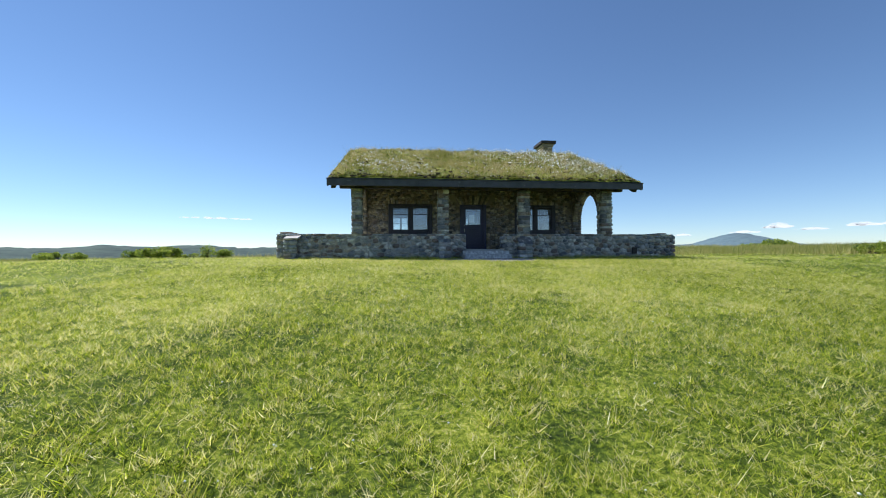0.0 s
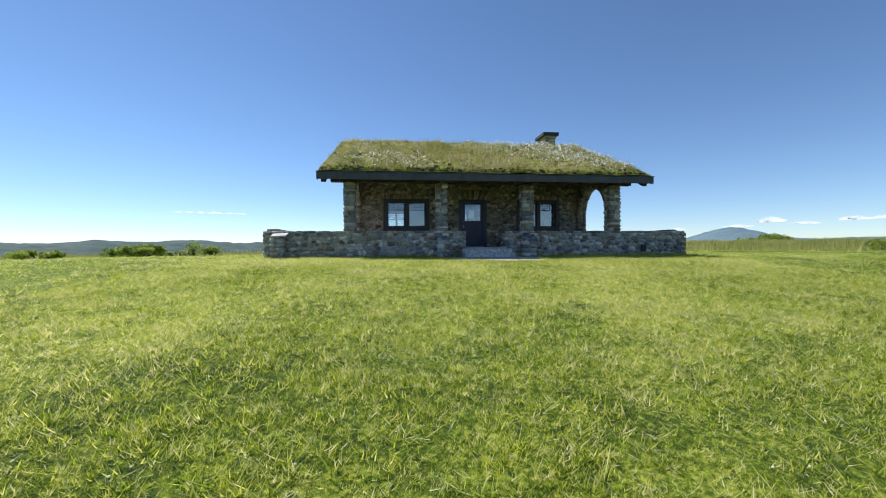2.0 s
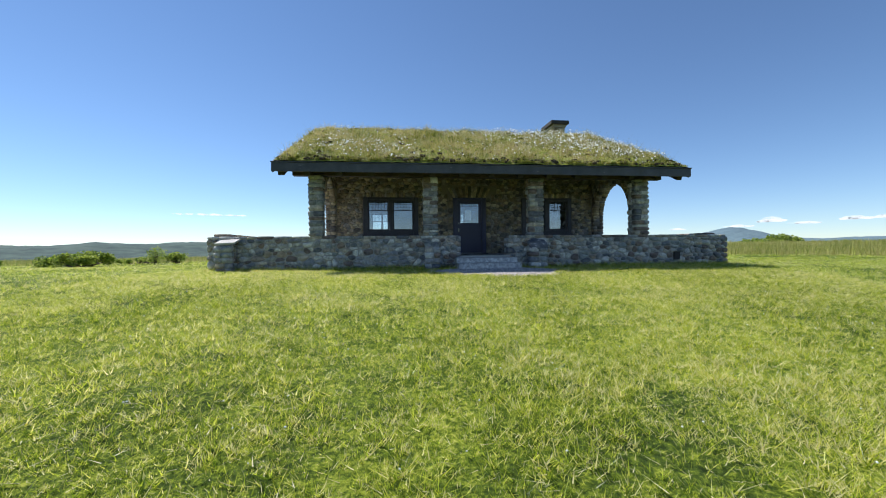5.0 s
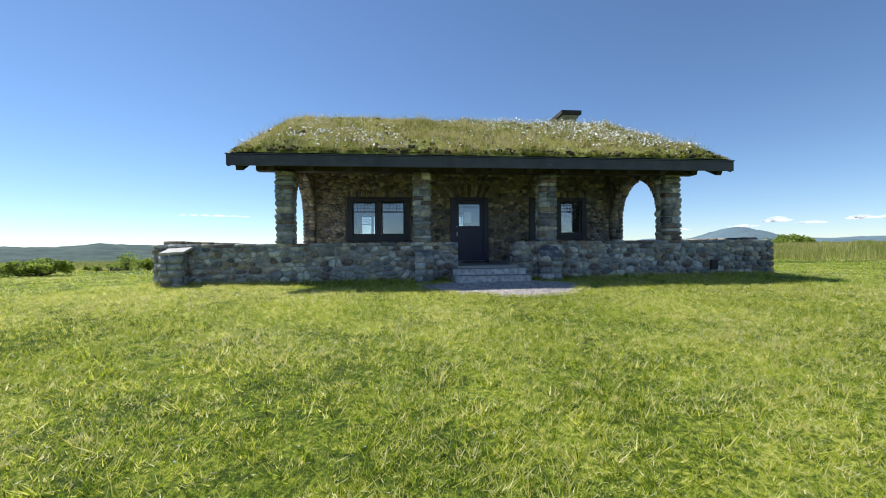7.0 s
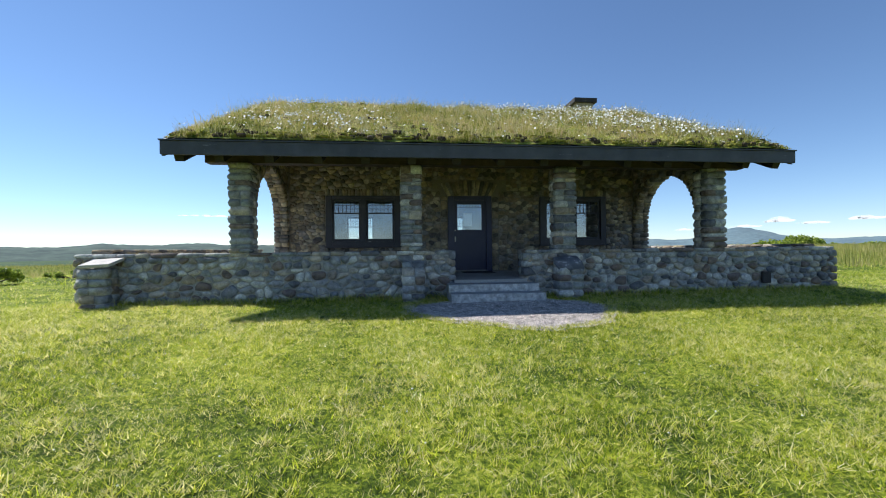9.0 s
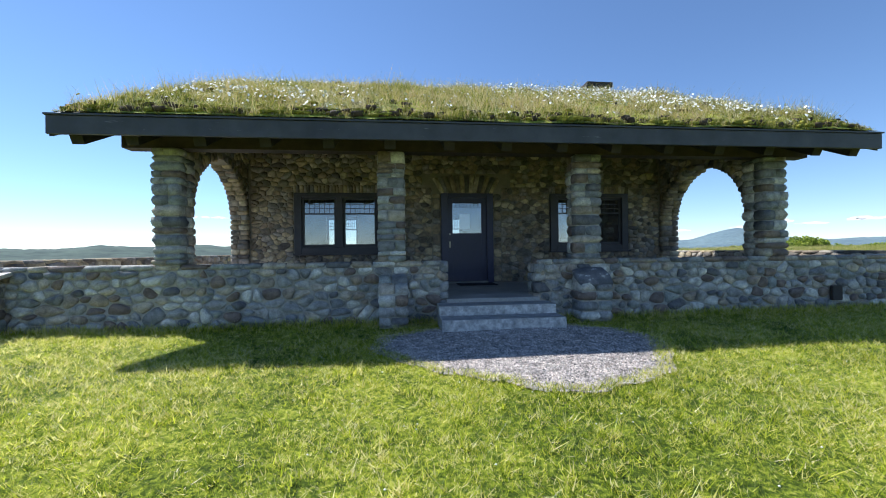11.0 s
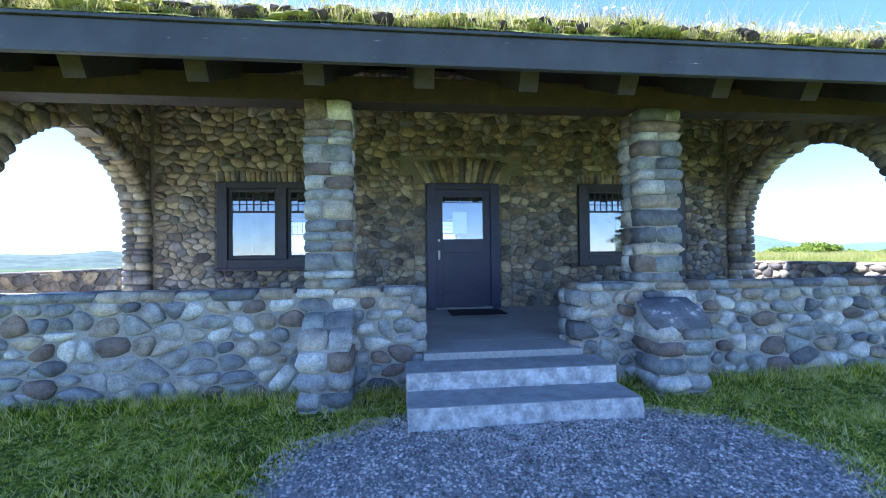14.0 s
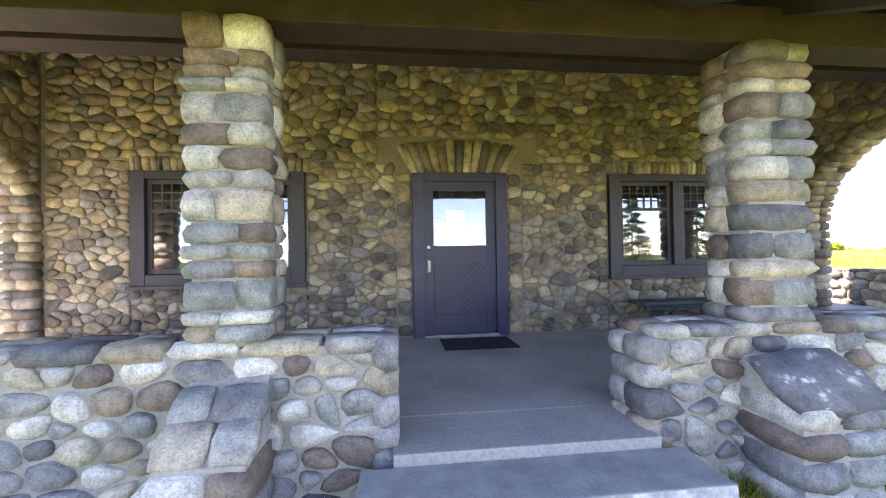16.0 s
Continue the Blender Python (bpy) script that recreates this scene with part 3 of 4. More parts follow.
def low_wall(name, x0, x1, label):
    owner = thing(name, label, "wall", kind="structure")
    part("mortar", box(x0 + 0.03, x1 - 0.03, WY0 + 0.03, WY1 - 0.03, 0.9, LOW_Z - 0.035), MORTAR, owner)
    ms = Masonry(owner, STONE, STONE_J)
    ms.panel((x0, WY0 + 0.03, 1.05), X, Z, x1 - x0, LOW_Z - 1.05 - 0.07, 0.20, 0.132, 0.05, 0.013)
    ms.panel((x1, WY1 - 0.03, 1.65), NX, Z, x1 - x0, LOW_Z - 1.65 - 0.07, 0.30, 0.20, 0.035, 0.016)
    # flat coping stones
    x = x0
    while x < x1 - 0.05:
        w = min(rnd.uniform(0.22, 0.55), x1 - x)
        d = rnd.uniform(0.18, 0.30)
        ms.block((x + w / 2, WY0 + d / 2 - 0.01, LOW_Z - 0.035), w - 0.012, d, rnd.uniform(0.075, 0.11), rough=0.04)
        ms.block((x + w / 2, (WY0 + d + WY1) / 2, LOW_Z - 0.04), w - 0.012, WY1 - WY0 - d + 0.01, rnd.uniform(0.07, 0.10), rough=0.04)
        x += w
    return owner, ms


wall_a, ms = low_wall("terrace_wall", -4.74, 2.87, "low grey field stone terrace wall with pale mortar")
z = 1.12
while z < LOW_Z - 0.12:
    h = rnd.uniform(0.13, 0.22)
    ms.block((2.86, 18.27, z + h / 2), 0.16, 0.27, h - 0.012)
    ms.block((2.86, 18.49, z + h / 2), 0.16, 0.2, h - 0.012)
    z += h
ms.done()
wall_b, ms = low_wall("terrace_wall", 4.55, 12.27, "low grey field stone terrace wall with pale mortar")
z = 1.12
while z < LOW_Z - 0.12:
    h = rnd.uniform(0.15, 0.24)
    ms.block((4.57, 18.27, z + h / 2), 0.2, 0.27, h - 0.012)
    ms.block((4.57, 18.49, z + h / 2), 0.2, 0.2, h - 0.012)
    z += h
z = 1.12
while z < LOW_Z - 0.12:
    h = rnd.uniform(0.15, 0.24)
    ms.block((12.23, 18.3, z + h / 2), 0.22, 0.36, h - 0.012)
    z += h
ms.done()
# No opening is cut; a solid dark block imitates the hole's shade.
drain = thing("drain_opening", "square drain hole low in the stone wall, its shade a dark block", "drain")
part("hole_shade_block", box(10.30, 10.52, 18.095, 18.16, 1.48, 1.76, 0.02), SOFFIT, drain)

for nm, x0, x1 in (("side_parapet", -4.74, -4.29), ("side_parapet", 11.92, 12.27)):
    w = thing(nm, "low field stone parapet along the terrace side", "wall", kind="structure")
    top = 2.38 if x0 < 0 else 2.36
    part("mortar", box(x0 + 0.03, x1 - 0.03, WY1, 27.9, 0.6, top), BMORTAR, w)
    ms = Masonry(w, BSTONE, BSTONE_J)
    if x0 < 0:
        ms.panel((x1 - 0.03, WY1, 1.65), Y, Z, 9.3, top - 1.64, 0.26, 0.17)
        ms.panel((x0 + 0.03, 27.9, 1.0), NY, Z, 9.3, 1.35, 0.3, 0.2)
    else:
        ms.panel((x0 + 0.03, 27.9, 1.65), NY, Z, 9.3, top - 1.64, 0.26, 0.17)
        ms.panel((x1 - 0.03, WY1, 1.0), Y, Z, 9.3, 1.35, 0.3, 0.2)
    y = WY1
    while y < 27.8:
        d = rnd.uniform(0.3, 0.6)
        ms.block(((x0 + x1) / 2, y + d / 2, top + 0.01), x1 - x0, d - 0.012, 0.09, rough=0.04)
        y += d
    ms.done()

# ---- columns, piers and buttresses ----
def stack(ms, x0, x1, y0, y1, z0, z1, hmin=0.07, hmax=0.21, swell=0.022):
    """Courses of rounded stones, two by two, with broken joints."""
    z = z0
    while z < z1 - 0.03:
        h = min(rnd.uniform(hmin, hmax), z1 - z)
        if z1 - z - h < 0.07:
            h = z1 - z
        for ya, yb in ((y0, (y0 + y1) / 2), ((y0 + y1) / 2, y1)):
            s = x0 + (x1 - x0) * rnd.choice((0.35, 0.42, 0.5, 0.58, 0.66))
            parts = [(x0, s), (s, x1)] if rnd.random() < 0.82 else [(x0, x1)]
            for xa, xb in parts:
                o = rnd.uniform(-swell, swell)
                ms.block(((xa + xb) / 2, (ya + yb) / 2 + (o if ya == y0 else -o), z + h / 2), xb - xa + rnd.uniform(-0.01, 0.03), yb - ya + 0.02, h - 0.006, rough=0.10)
        z += h


def column(x0, x1, y0, y1, label):
    c = thing("column", label, "column", "porch columns")
    part("core", box(x0 + 0.035, x1 - 0.035, y0 + 0.035, y1 - 0.035, LOW_Z - 0.02, 4.21), MORTAR, c)
    ms = Masonry(c, STONE, STONE_J)
    stack(ms, x0, x1, y0, y1, LOW_Z + 0.005, 4.21)
    ms.done()


column(1.75, 2.21, 18.14, 18.54, "square porch column of rounded grey field stones")
column(5.22, 5.71, 18.14, 18.54, "square porch column of rounded grey field stones")
column(-1.79, -1.36, 18.12, 18.62, "square corner column of grey stones beside an arch")
column(8.92, 9.40, 18.12, 18.62, "square corner column of grey stones beside an arch")


def buttress(x0, x1, y0, flat):
    b = thing("buttress", "stepped stone buttress with a sloping slate top" if flat else "stone buttress capped by one dark veined boulder", "buttress")
    bm = bmesh.new()
    vs = [bm.verts.new(p) for x in (x0 + 0.03, x1 - 0.03) for p in ((x, WY0 + 0.02, 0.9), (x, y0 + 0.03, 0.9), (x, y0 + 0.03, 1.83), (x, WY0 + 0.02, 2.16))]
    for q in ((0, 1, 2, 3), (7, 6, 5, 4), (1, 5, 6, 2), (2, 6, 7, 3), (0, 4, 5, 1), (3, 7, 4, 0)):
        bm.faces.new([vs[k] for k in q])
    bmesh.ops.recalc_face_normals(bm, faces=bm.faces)
    part("core", bm, MORTAR, b)
    ms = Masonry(b, STONE, STONE_J)
    z = 1.12
    while z < 1.80:
        h = rnd.uniform(0.12, 0.2)
        s = x0 + (x1 - x0) * rnd.uniform(0.35, 0.65)
        for xa, xb in ((x0, s), (s, x1)):
            ms.block(((xa + xb) / 2, (y0 + WY0) / 2, z + h / 2), xb - xa, WY0 - y0 + 0.03 + rnd.uniform(-0.03, 0.03), h - 0.01, rough=0.08)
        z += h
    lean = Matrix.Rotation(radians(38), 3, "X")
    if flat:
        for xa, xb, yo, zo in ((x0, x0 + 0.26, 0, 0), (x0 + 0.27, x1, 0, 0), (x0, x0 + 0.2, 0.17, 0.13), (x0 + 0.21, x1, 0.17, 0.13)):
            ms.block(((xa + xb) / 2, y0 + 0.12 + yo, 1.90 + zo), xb - xa, 0.23, 0.09, lean, 0.05)
    else:
        v, f = block(x1 - x0 + 0.05, 0.44, 0.12, 0.09)
        slab = new("slate_cap", raw_mesh("slate_cap", [tuple(lean @ Vector(p)) for p in v], f, SLATE))
        slab.location = ((x0 + x1) / 2, y0 + 0.18, 2.03)
        slab.parent = b
        slab["label"] = "leaning dark slate slab with pale veins"
    ms.done()


buttress(1.76, 2.24, 17.74, True)
buttress(5.12, 5.68, 17.72, False)

pier = thing("sign_pier", "small stone pier against the wall with a tilted pale slab top", "pier")
part("core", box(-4.31, -3.91, 17.75, WY0 + 0.02, 0.9, 2.02), MORTAR, pier)
ms = Masonry(pier, STONE, STONE_J)
stack(ms, -4.35, -3.87, 17.70, 18.12, 1.08, 2.06)
ms.done()
cap = part("slab_cap", box(-0.28, 0.28, -0.23, 0.23, -0.03, 0.03, 0.012), SLAB, pier, "tilted pale flat stone slab")
cap.matrix_basis = Matrix.Translation((-4.05, 17.90, 2.17)) @ Matrix.Rotation(radians(14), 4, "X") @ Matrix.Rotation(radians(-3), 4, "Y")

# ---- side walls of the porch with pointed arches ----
ARCH_Y0, ARCH_Y1, SPRING, APEX = 18.60, 21.10, 3.08, 4.40


def arch_half(z):
    """Half width of the pointed arch at height z."""
    half = (ARCH_Y1 - ARCH_Y0) / 2
    if z <= SPRING:
        return half
    rise = APEX - SPRING
    rad = (half * half + rise * rise) / (2 * half)
    q = rad * rad - (z - SPRING) ** 2
    return max(0.0, math.sqrt(q) - (rad - half)) if q > 0 else 0.0


ARCH_C = (ARCH_Y0 + ARCH_Y1) / 2
for nm, x0, x1 in (("arch_wall", -1.76, -1.38), ("arch_wall", 8.94, 9.37)):
    w = thing(nm, "porch end wall of field stone with a pointed arch opening", "wall", kind="structure")
    bm = bmesh.new()
    prof = []
    n = 28
    for k in range(n + 1):
        z = 1.60 + (APEX - 1.60) * k / n
        prof.append((arch_half(z), z))
    for side in (-1, 1):
        end = ARCH_Y0 - 0.04 if side < 0 else WALL_Y + 0.03
        for (h0, z0), (h1, z1) in zip(prof, prof[1:]):
            vs = []
            for x in (x0 + 0.03, x1 - 0.03):
                vs += [bm.verts.new((x, ARCH_C + side * (h0 + 0.03), z0)), bm.verts.new((x, end, z0)), bm.verts.new((x, end, z1)), bm.verts.new((x, ARCH_C + side * (h1 + 0.03), z1))]
            for q in ((0, 1, 2, 3), (7, 6, 5, 4), (0, 3, 7, 4)):
                bm.faces.new([vs[i] for i in q])
    vs = []
    for x in (x0 + 0.03, x1 - 0.03):
        vs += [bm.verts.new((x, y, z)) for y, z in ((18.3, APEX + 0.03), (WALL_Y + 0.03, APEX + 0.03), (WALL_Y + 0.03, roof_z(WALL_Y) - 0.22), (18.3, roof_z(18.3) - 0.22))]
    for q in ((0, 1, 2, 3), (7, 6, 5, 4), (0, 4, 5, 1), (3, 2, 6, 7)):
        bm.faces.new([vs[i] for i in q])
    bmesh.ops.remove_doubles(bm, verts=bm.verts, dist=0.0005)
    bmesh.ops.recalc_face_normals(bm, faces=bm.faces)
    part("mortar", bm, BMORTAR, w)
    ms = Masonry(w, BSTONE, BSTONE_J)

    def outside(c):
        return abs(c.y - ARCH_C) > arch_half(c.z) + 0.10 and c.z < roof_z(c.y) - 0.25

    ms.panel((x1 - 0.03, 18.64, 1.72), Y, Z, WALL_Y - 18.64, 4.0, 0.19, 0.13, 0.03, 0.012, outside)
    ms.panel((x0 + 0.03, WALL_Y, 1.72), NY, Z, WALL_Y - 18.64, 4.0, 0.19, 0.13, 0.03, 0.012, outside)
    # stones round the arch
    for side in (-1, 1):
        z = 1.72
        while z < APEX - 0.02:
            h = arch_half(z)
            dz = 0.01
            slope = math.atan2(arch_half(z + dz) - h, dz)
            turn = Matrix.Rotation(-side * slope, 3, "X")
            step = rnd.uniform(0.085, 0.15)
            split = rnd.uniform(0.35, 0.65)
            for xa, xb in ((x0 - 0.01, x0 + (x1 - x0) * split), (x0 + (x1 - x0) * split, x1 + 0.01)):
                ms.block(((xa + xb) / 2, ARCH_C + side * (h + 0.075), z + step * math.cos(slope) / 2), xb - xa - 0.008, 0.19 + rnd.uniform(-0.03, 0.03), step - 0.008, turn, 0.06)
            z += step * max(0.25, math.cos(slope))
    ms.done()

# ---- porch wall stones ----
ms = Masonry(wall_front, BSTONE, BSTONE_J)
fy = WALL_Y + 0.03
a, b = 0.15, 0.10


def face(x0, x1, z0, z1, a=a, b=b):
    if x1 - x0 > 0.04 and z1 - z0 > 0.04:
        ms.panel((x0, fy, z0), X, Z, x1 - x0, z1 - z0, a, b, 0.036, 0.004)


LINT = 0.20
face(-1.36, WIN_L[0] - 0.02, 1.72, 4.08)
face(WIN_L[0] - 0.02, WIN_L[1] + 0.02, 1.72, WIN_L[2] - 0.03)
face(WIN_L[1] + 0.02, DOOR[0] - 0.22, 1.72, 4.08)
face(DOOR[0] - 0.22, DOOR[0] - 0.01, 1.72, 3.93, 0.2, 0.16)
face(DOOR[1] + 0.01, DOOR[1] + 0.22, 1.72, 3.93, 0.2, 0.16)
face(DOOR[1] + 0.22, WIN_R[0] - 0.02, 1.72, 4.08)
face(WIN_R[0] - 0.02, WIN_R[1] + 0.02, 1.72, WIN_R[2] - 0.03)
face(WIN_R[1] + 0.02, 8.92, 1.72, 4.08)
face(-1.36, DOOR[0] - 0.45, 4.09, 5.9, 0.165, 0.11)
face(DOOR[1] + 0.45, 8.92, 4.09, 5.9, 0.165, 0.11)
face(DOOR[0] - 0.45, DOOR[1] + 0.45, 4.42, 5.9, 0.165, 0.11)
for w in (WIN_L, WIN_R):
    x = w[0] - 0.02
    while x < w[1]:
        d = rnd.uniform(0.06, 0.11)
        ms.block((x + d / 2, fy, w[3] + 0.10), d - 0.006, 0.10, 0.19, Matrix.Rotation(rnd.uniform(-0.12, 0.12), 3, "Y"), 0.07)
        x += d
n = 13
for k in range(n):
    f = (k + 0.5) / n * 2 - 1
    ms.block((3.805 + f * 0.76, fy, 4.17 - 0.06 * f * f), 0.105, 0.12, 0.46, Matrix.Rotation(f * 0.55, 3, "Y"), 0.07)
ms.done()

# ---- windows and door ----
def pane(x0, x1, y, z0, z1, parent):
    p = part("pane", box(x0, x1, y - 0.003, y + 0.003, z0, z1), GLASS, parent)
    p.visible_shadow = False
    return p


def sash(x0, x1, y, z0, z1, parent, grid=(6, 3), top=0.27):
    """A window sash: stiles, rails, a small-paned upper light over one large pane."""
    s = 0.055
    bm = bmesh.new()
    for q in ((x0, x0 + s, z0, z1), (x1 - s, x1, z0, z1), (x0 + s, x1 - s, z1 - s, z1), (x0 + s, x1 - s, z0, z0 + s + 0.015)):
        add_box(bm, q[0], q[1], y - 0.022, y + 0.022, q[2], q[3], 0.004)
    zt = z1 - s - (z1 - z0) * top
    add_box(bm, x0 + s, x1 - s, y - 0.022, y + 0.022, zt - 0.035, zt, 0.004)
    part("sash_frame", bm, FRAME, parent)
    bm = bmesh.new()
    for k in range(1, grid[0]):
        x = x0 + s + (x1 - x0 - 2 * s) * k / grid[0]
        add_box(bm, x - 0.007, x + 0.007, y - 0.012, y + 0.012, zt, z1 - s)
    for k in range(1, grid[1]):
        z = zt + (z1 - s - zt) * k / grid[1]
        add_box(bm, x0 + s, x1 - s, y - 0.011, y + 0.011, z - 0.007, z + 0.007)
    part("muntins", bm, FRAME, parent)
    pane(x0 + s, x1 - s, y, z0 + s + 0.015, zt - 0.035, parent)
    pane(x0 + s, x1 - s, y + 0.006, zt, z1 - s, parent)


def window(name, w, y, label):
    x0, x1, z0, z1 = w
    o = thing(name, label, "window", kind="structure")
    bm = bmesh.new()
    c = 0.17
    mid = (x0 + x1) / 2
    for q in ((x0, x0 + c, z0, z1), (x1 - c, x1, z0, z1), (x0 + c, x1 - c, z1 - 0.10, z1), (x0 + c, x1 - c, z0 + 0.001, z0 + 0.15), (mid - 0.075, mid + 0.075, z0 + 0.15, z1 - 0.10)):
        add_box(bm, q[0] + 0.002, q[1] - 0.002, y - 0.06, y + 0.09, q[2], q[3], 0.006)
    part("window_frame", bm, FRAME, o)
    part("window_sill", box(x0 - 0.03, x1 + 0.03, y - 0.11, y - 0.02, z0 - 0.035, z0 + 0.012, 0.006), FRAME, o)
    for a, b in ((x0 + c, mid - 0.075), (mid + 0.075, x1 - c)):
        sash(a + 0.003, b - 0.003, y + 0.02, z0 + 0.153, z1 - 0.103, o)
    return o


window("window_1", WIN_L, WALL_Y + 0.02, "dark painted twin sash window with small panes above")
window("window_2", WIN_R, WALL_Y + 0.02, "dark painted twin sash window with small panes above")
for k, w in enumerate(REAR):
    o = thing("window_%d" % (k + 3), "rear twin sash window letting daylight in", "window", kind="structure")
    mid = (w[0] + w[1]) / 2
    sash(w[0], mid, BACK_Y - 0.2, w[2], w[3], o)
    sash(mid, w[1], BACK_Y - 0.2, w[2], w[3], o)

door = thing("door_1", "navy panelled front door with a glazed upper light", "door", kind="structure")
dy = WALL_Y + 0.05
bm = bmesh.new()
for q in ((3.15, 3.314, 1.702, 3.93), (4.296, 4.46, 1.702, 3.93), (3.314, 4.296, 3.818, 3.93)):
    add_box(bm, q[0] + 0.002, q[1] - 0.002, dy - 0.09, dy + 0.1, q[2], q[3], 0.008)
part("door_frame", bm, NAVY, door)
L0, L1, LZ0, LZ1 = 3.31, 4.30, 1.745, 3.825
bm = bmesh.new()
for q in ((L0, L0 + 0.13, LZ0, LZ1), (L1 - 0.13, L1, LZ0, LZ1), (L0 + 0.13, L1 - 0.13, LZ0, LZ0 + 0.25), (L0 + 0.13, L1 - 0.13, 2.70, 2.94), (L0 + 0.13, L1 - 0.13, 3.69, LZ1)):
    add_box(bm, q[0], q[1], dy - 0.022, dy + 0.022, q[2], q[3], 0.004)
leaf = part("leaf", bm, NAVY, door)
part("panel_backing", box(L0 + 0.13, L1 - 0.13, dy - 0.004, dy + 0.015, LZ0 + 0.25, 2.70), NAVY, leaf)
PX0, PX1, PZ0, PZ1 = L0 + 0.135, L1 - 0.125, LZ0 + 0.255, 2.695
PCX, PCZ = (PX0 + PX1) / 2, (PZ0 + PZ1) / 2
for qx in (-1, 1):
    for qz in (-1, 1):
        for k in range(9):
            # diagonal boards of one quarter, meeting in a chevron
            bm = bmesh.new()
            wq, hq = (PX1 - PX0) / 2, (PZ1 - PZ0) / 2
            poly = [(0.006, 0.006), (wq, 0.006), (wq, hq), (0.006, hq)]
            a0, a1 = k * (wq + hq) / 9 + 0.006, (k + 1) * (wq + hq) / 9 - 0.006
            poly = clip_poly(poly, a1 / 2, a1 / 2, 1, 1)
            poly = clip_poly(poly, a0 / 2, a0 / 2, -1, -1) if poly else poly
            if len(poly) < 3:
                continue
            pts = [(PCX + qx * p[0], PCZ + (hq + 0.006 - p[1] if qz > 0 else -p[1])) for p in poly]
            front = [bm.verts.new((p[0], dy - 0.018, p[1])) for p in pts]
            back = [bm.verts.new((p[0], dy - 0.002, p[1])) for p in pts]
            bm.faces.new(front)
            for i in range(len(pts)):
                bm.faces.new((front[i - 1], front[i], back[i], back[i - 1]))
            bmesh.ops.recalc_face_normals(bm, faces=bm.faces)
            part("board", bm, NAVY, leaf)
pane(L0 + 0.13, L1 - 0.13, dy, 2.94, 3.69, leaf)
bm = bmesh.new()
for k in range(1, 8):
    x = L0 + 0.13 + (L1 - L0 - 0.26) * k / 8
    add_box(bm, x - 0.006, x + 0.006, dy - 0.012, dy + 0.012, 3.60, 3.69)
add_box(bm, L0 + 0.13, L1 - 0.13, dy - 0.013, dy + 0.013, 3.59, 3.602)
part("muntins", bm, FRAME, leaf)
part("notice", box(3.62, 3.88, dy + 0.008, dy + 0.010, 3.04, 3.43), PAPER, door, "white paper notice on the glass")
part("threshold", box(3.30, 4.31, dy - 0.12, dy + 0.09, 1.702, 1.738, 0.006), GRANITE, door)
handle = bmesh.new()
add_box(handle, 3.350, 3.390, dy - 0.030, dy - 0.022, 2.58, 2.74, 0.003)
add_box(handle, 3.360, 3.380, dy - 0.075, dy - 0.055, 2.60, 2.72, 0.006)
add_box(handle, 3.362, 3.378, dy - 0.06, dy - 0.026, 2.60, 2.62)
add_box(handle, 3.362, 3.378, dy - 0.06, dy - 0.026, 2.70, 2.72)
part("door_handle", handle, METAL, leaf, "worn metal pull handle")
lock = bmesh.new()
bmesh.ops.create_cone(lock, cap_ends=True, segments=16, radius1=0.022, radius2=0.02, depth=0.012, matrix=Matrix.Translation((3.370, dy - 0.028, 2.92)) @ Matrix.Rotation(radians(90), 4, "X"))
part("deadbolt", lock, METAL, leaf)

doormat = tagged(part("doormat", box(3.48, 4.38, 20.43, 21.04, FLOOR_Z + 0.001, FLOOR_Z + 0.016, 0.005), MAT, None), "thin black doormat on the concrete porch floor", "doormat")

bench = thing("bench", "plain dark grey plank bench under the porch window", "bench")
part("seat", box(6.10, 8.10, 20.66, 21.02, 2.115, 2.16, 0.006), FASCIA, bench)
part("apron", box(6.22, 7.98, 20.80, 20.84, 2.03, 2.114, 0.003), FASCIA, bench)
for x in (6.4, 7.75):
    part("leg", box(x, x + 0.06, 20.70, 20.98, FLOOR_Z, 2.03, 0.005), FASCIA, bench)
    br = part("brace", box(-0.02, 0.02, -0.02, 0.02, -0.17, 0.17, 0.003), FASCIA, bench)
    br.matrix_basis = Matrix.Translation((x + 0.16, 20.82, 1.93)) @ Matrix.Rotation(radians(45), 4, "Y")

# ---- gravel ----
GC, GA, GB, GT = (3.6, 16.25), 1.0, 1.0, 0.0


def gravel_r(t):
    """How far the edge of the gravel patch lies out at an angle, in metres."""
    return 1.540 + 0.096 * np.cos(t) + 0.024 * np.sin(t) + 0.246 * np.cos(2 * t) - 0.075 * np.sin(2 * t) - 0.010 * np.cos(3 * t) + 0.175 * np.sin(3 * t) + 0.04 * np.sin(7 * t) + 0.03 * np.sin(17 * t)


def gravel_at(q, t):
    """A place in the patch: q from 0 at the centre to 1 at the edge."""
    u, v = GA * q * gravel_r(t) * np.cos(t), GB * q * gravel_r(t) * np.sin(t)
    return GC[0] + u * math.cos(GT) - v * math.sin(GT), GC[1] + u * math.sin(GT) + v * math.cos(GT)


bm = bmesh.new()
rim, n = [], 64
for ring in (1.0, 0.75, 0.5, 0.25):
    row = []
    for k in range(n):
        x, y = gravel_at(ring, 2 * math.pi * k / n)
        row.append(bm.verts.new((x, y, float(ground_z(x, y)) + 0.012)))
    rim.append(row)
for r0, r1 in zip(rim, rim[1:]):
    for k in range(n):
        bm.faces.new((r0[k - 1], r0[k], r1[k], r1[k - 1]))
bm.faces.new(rim[-1])
gravel = tagged(part("gravel_bed", bm, GRAVEL_BED, None), "patch of pale crushed gravel before the steps", "gravel", kind="stuff")
m = 30000
t, q = rng.uniform(0, 2 * math.pi, m), np.sqrt(rng.uniform(0, 1.1, m))
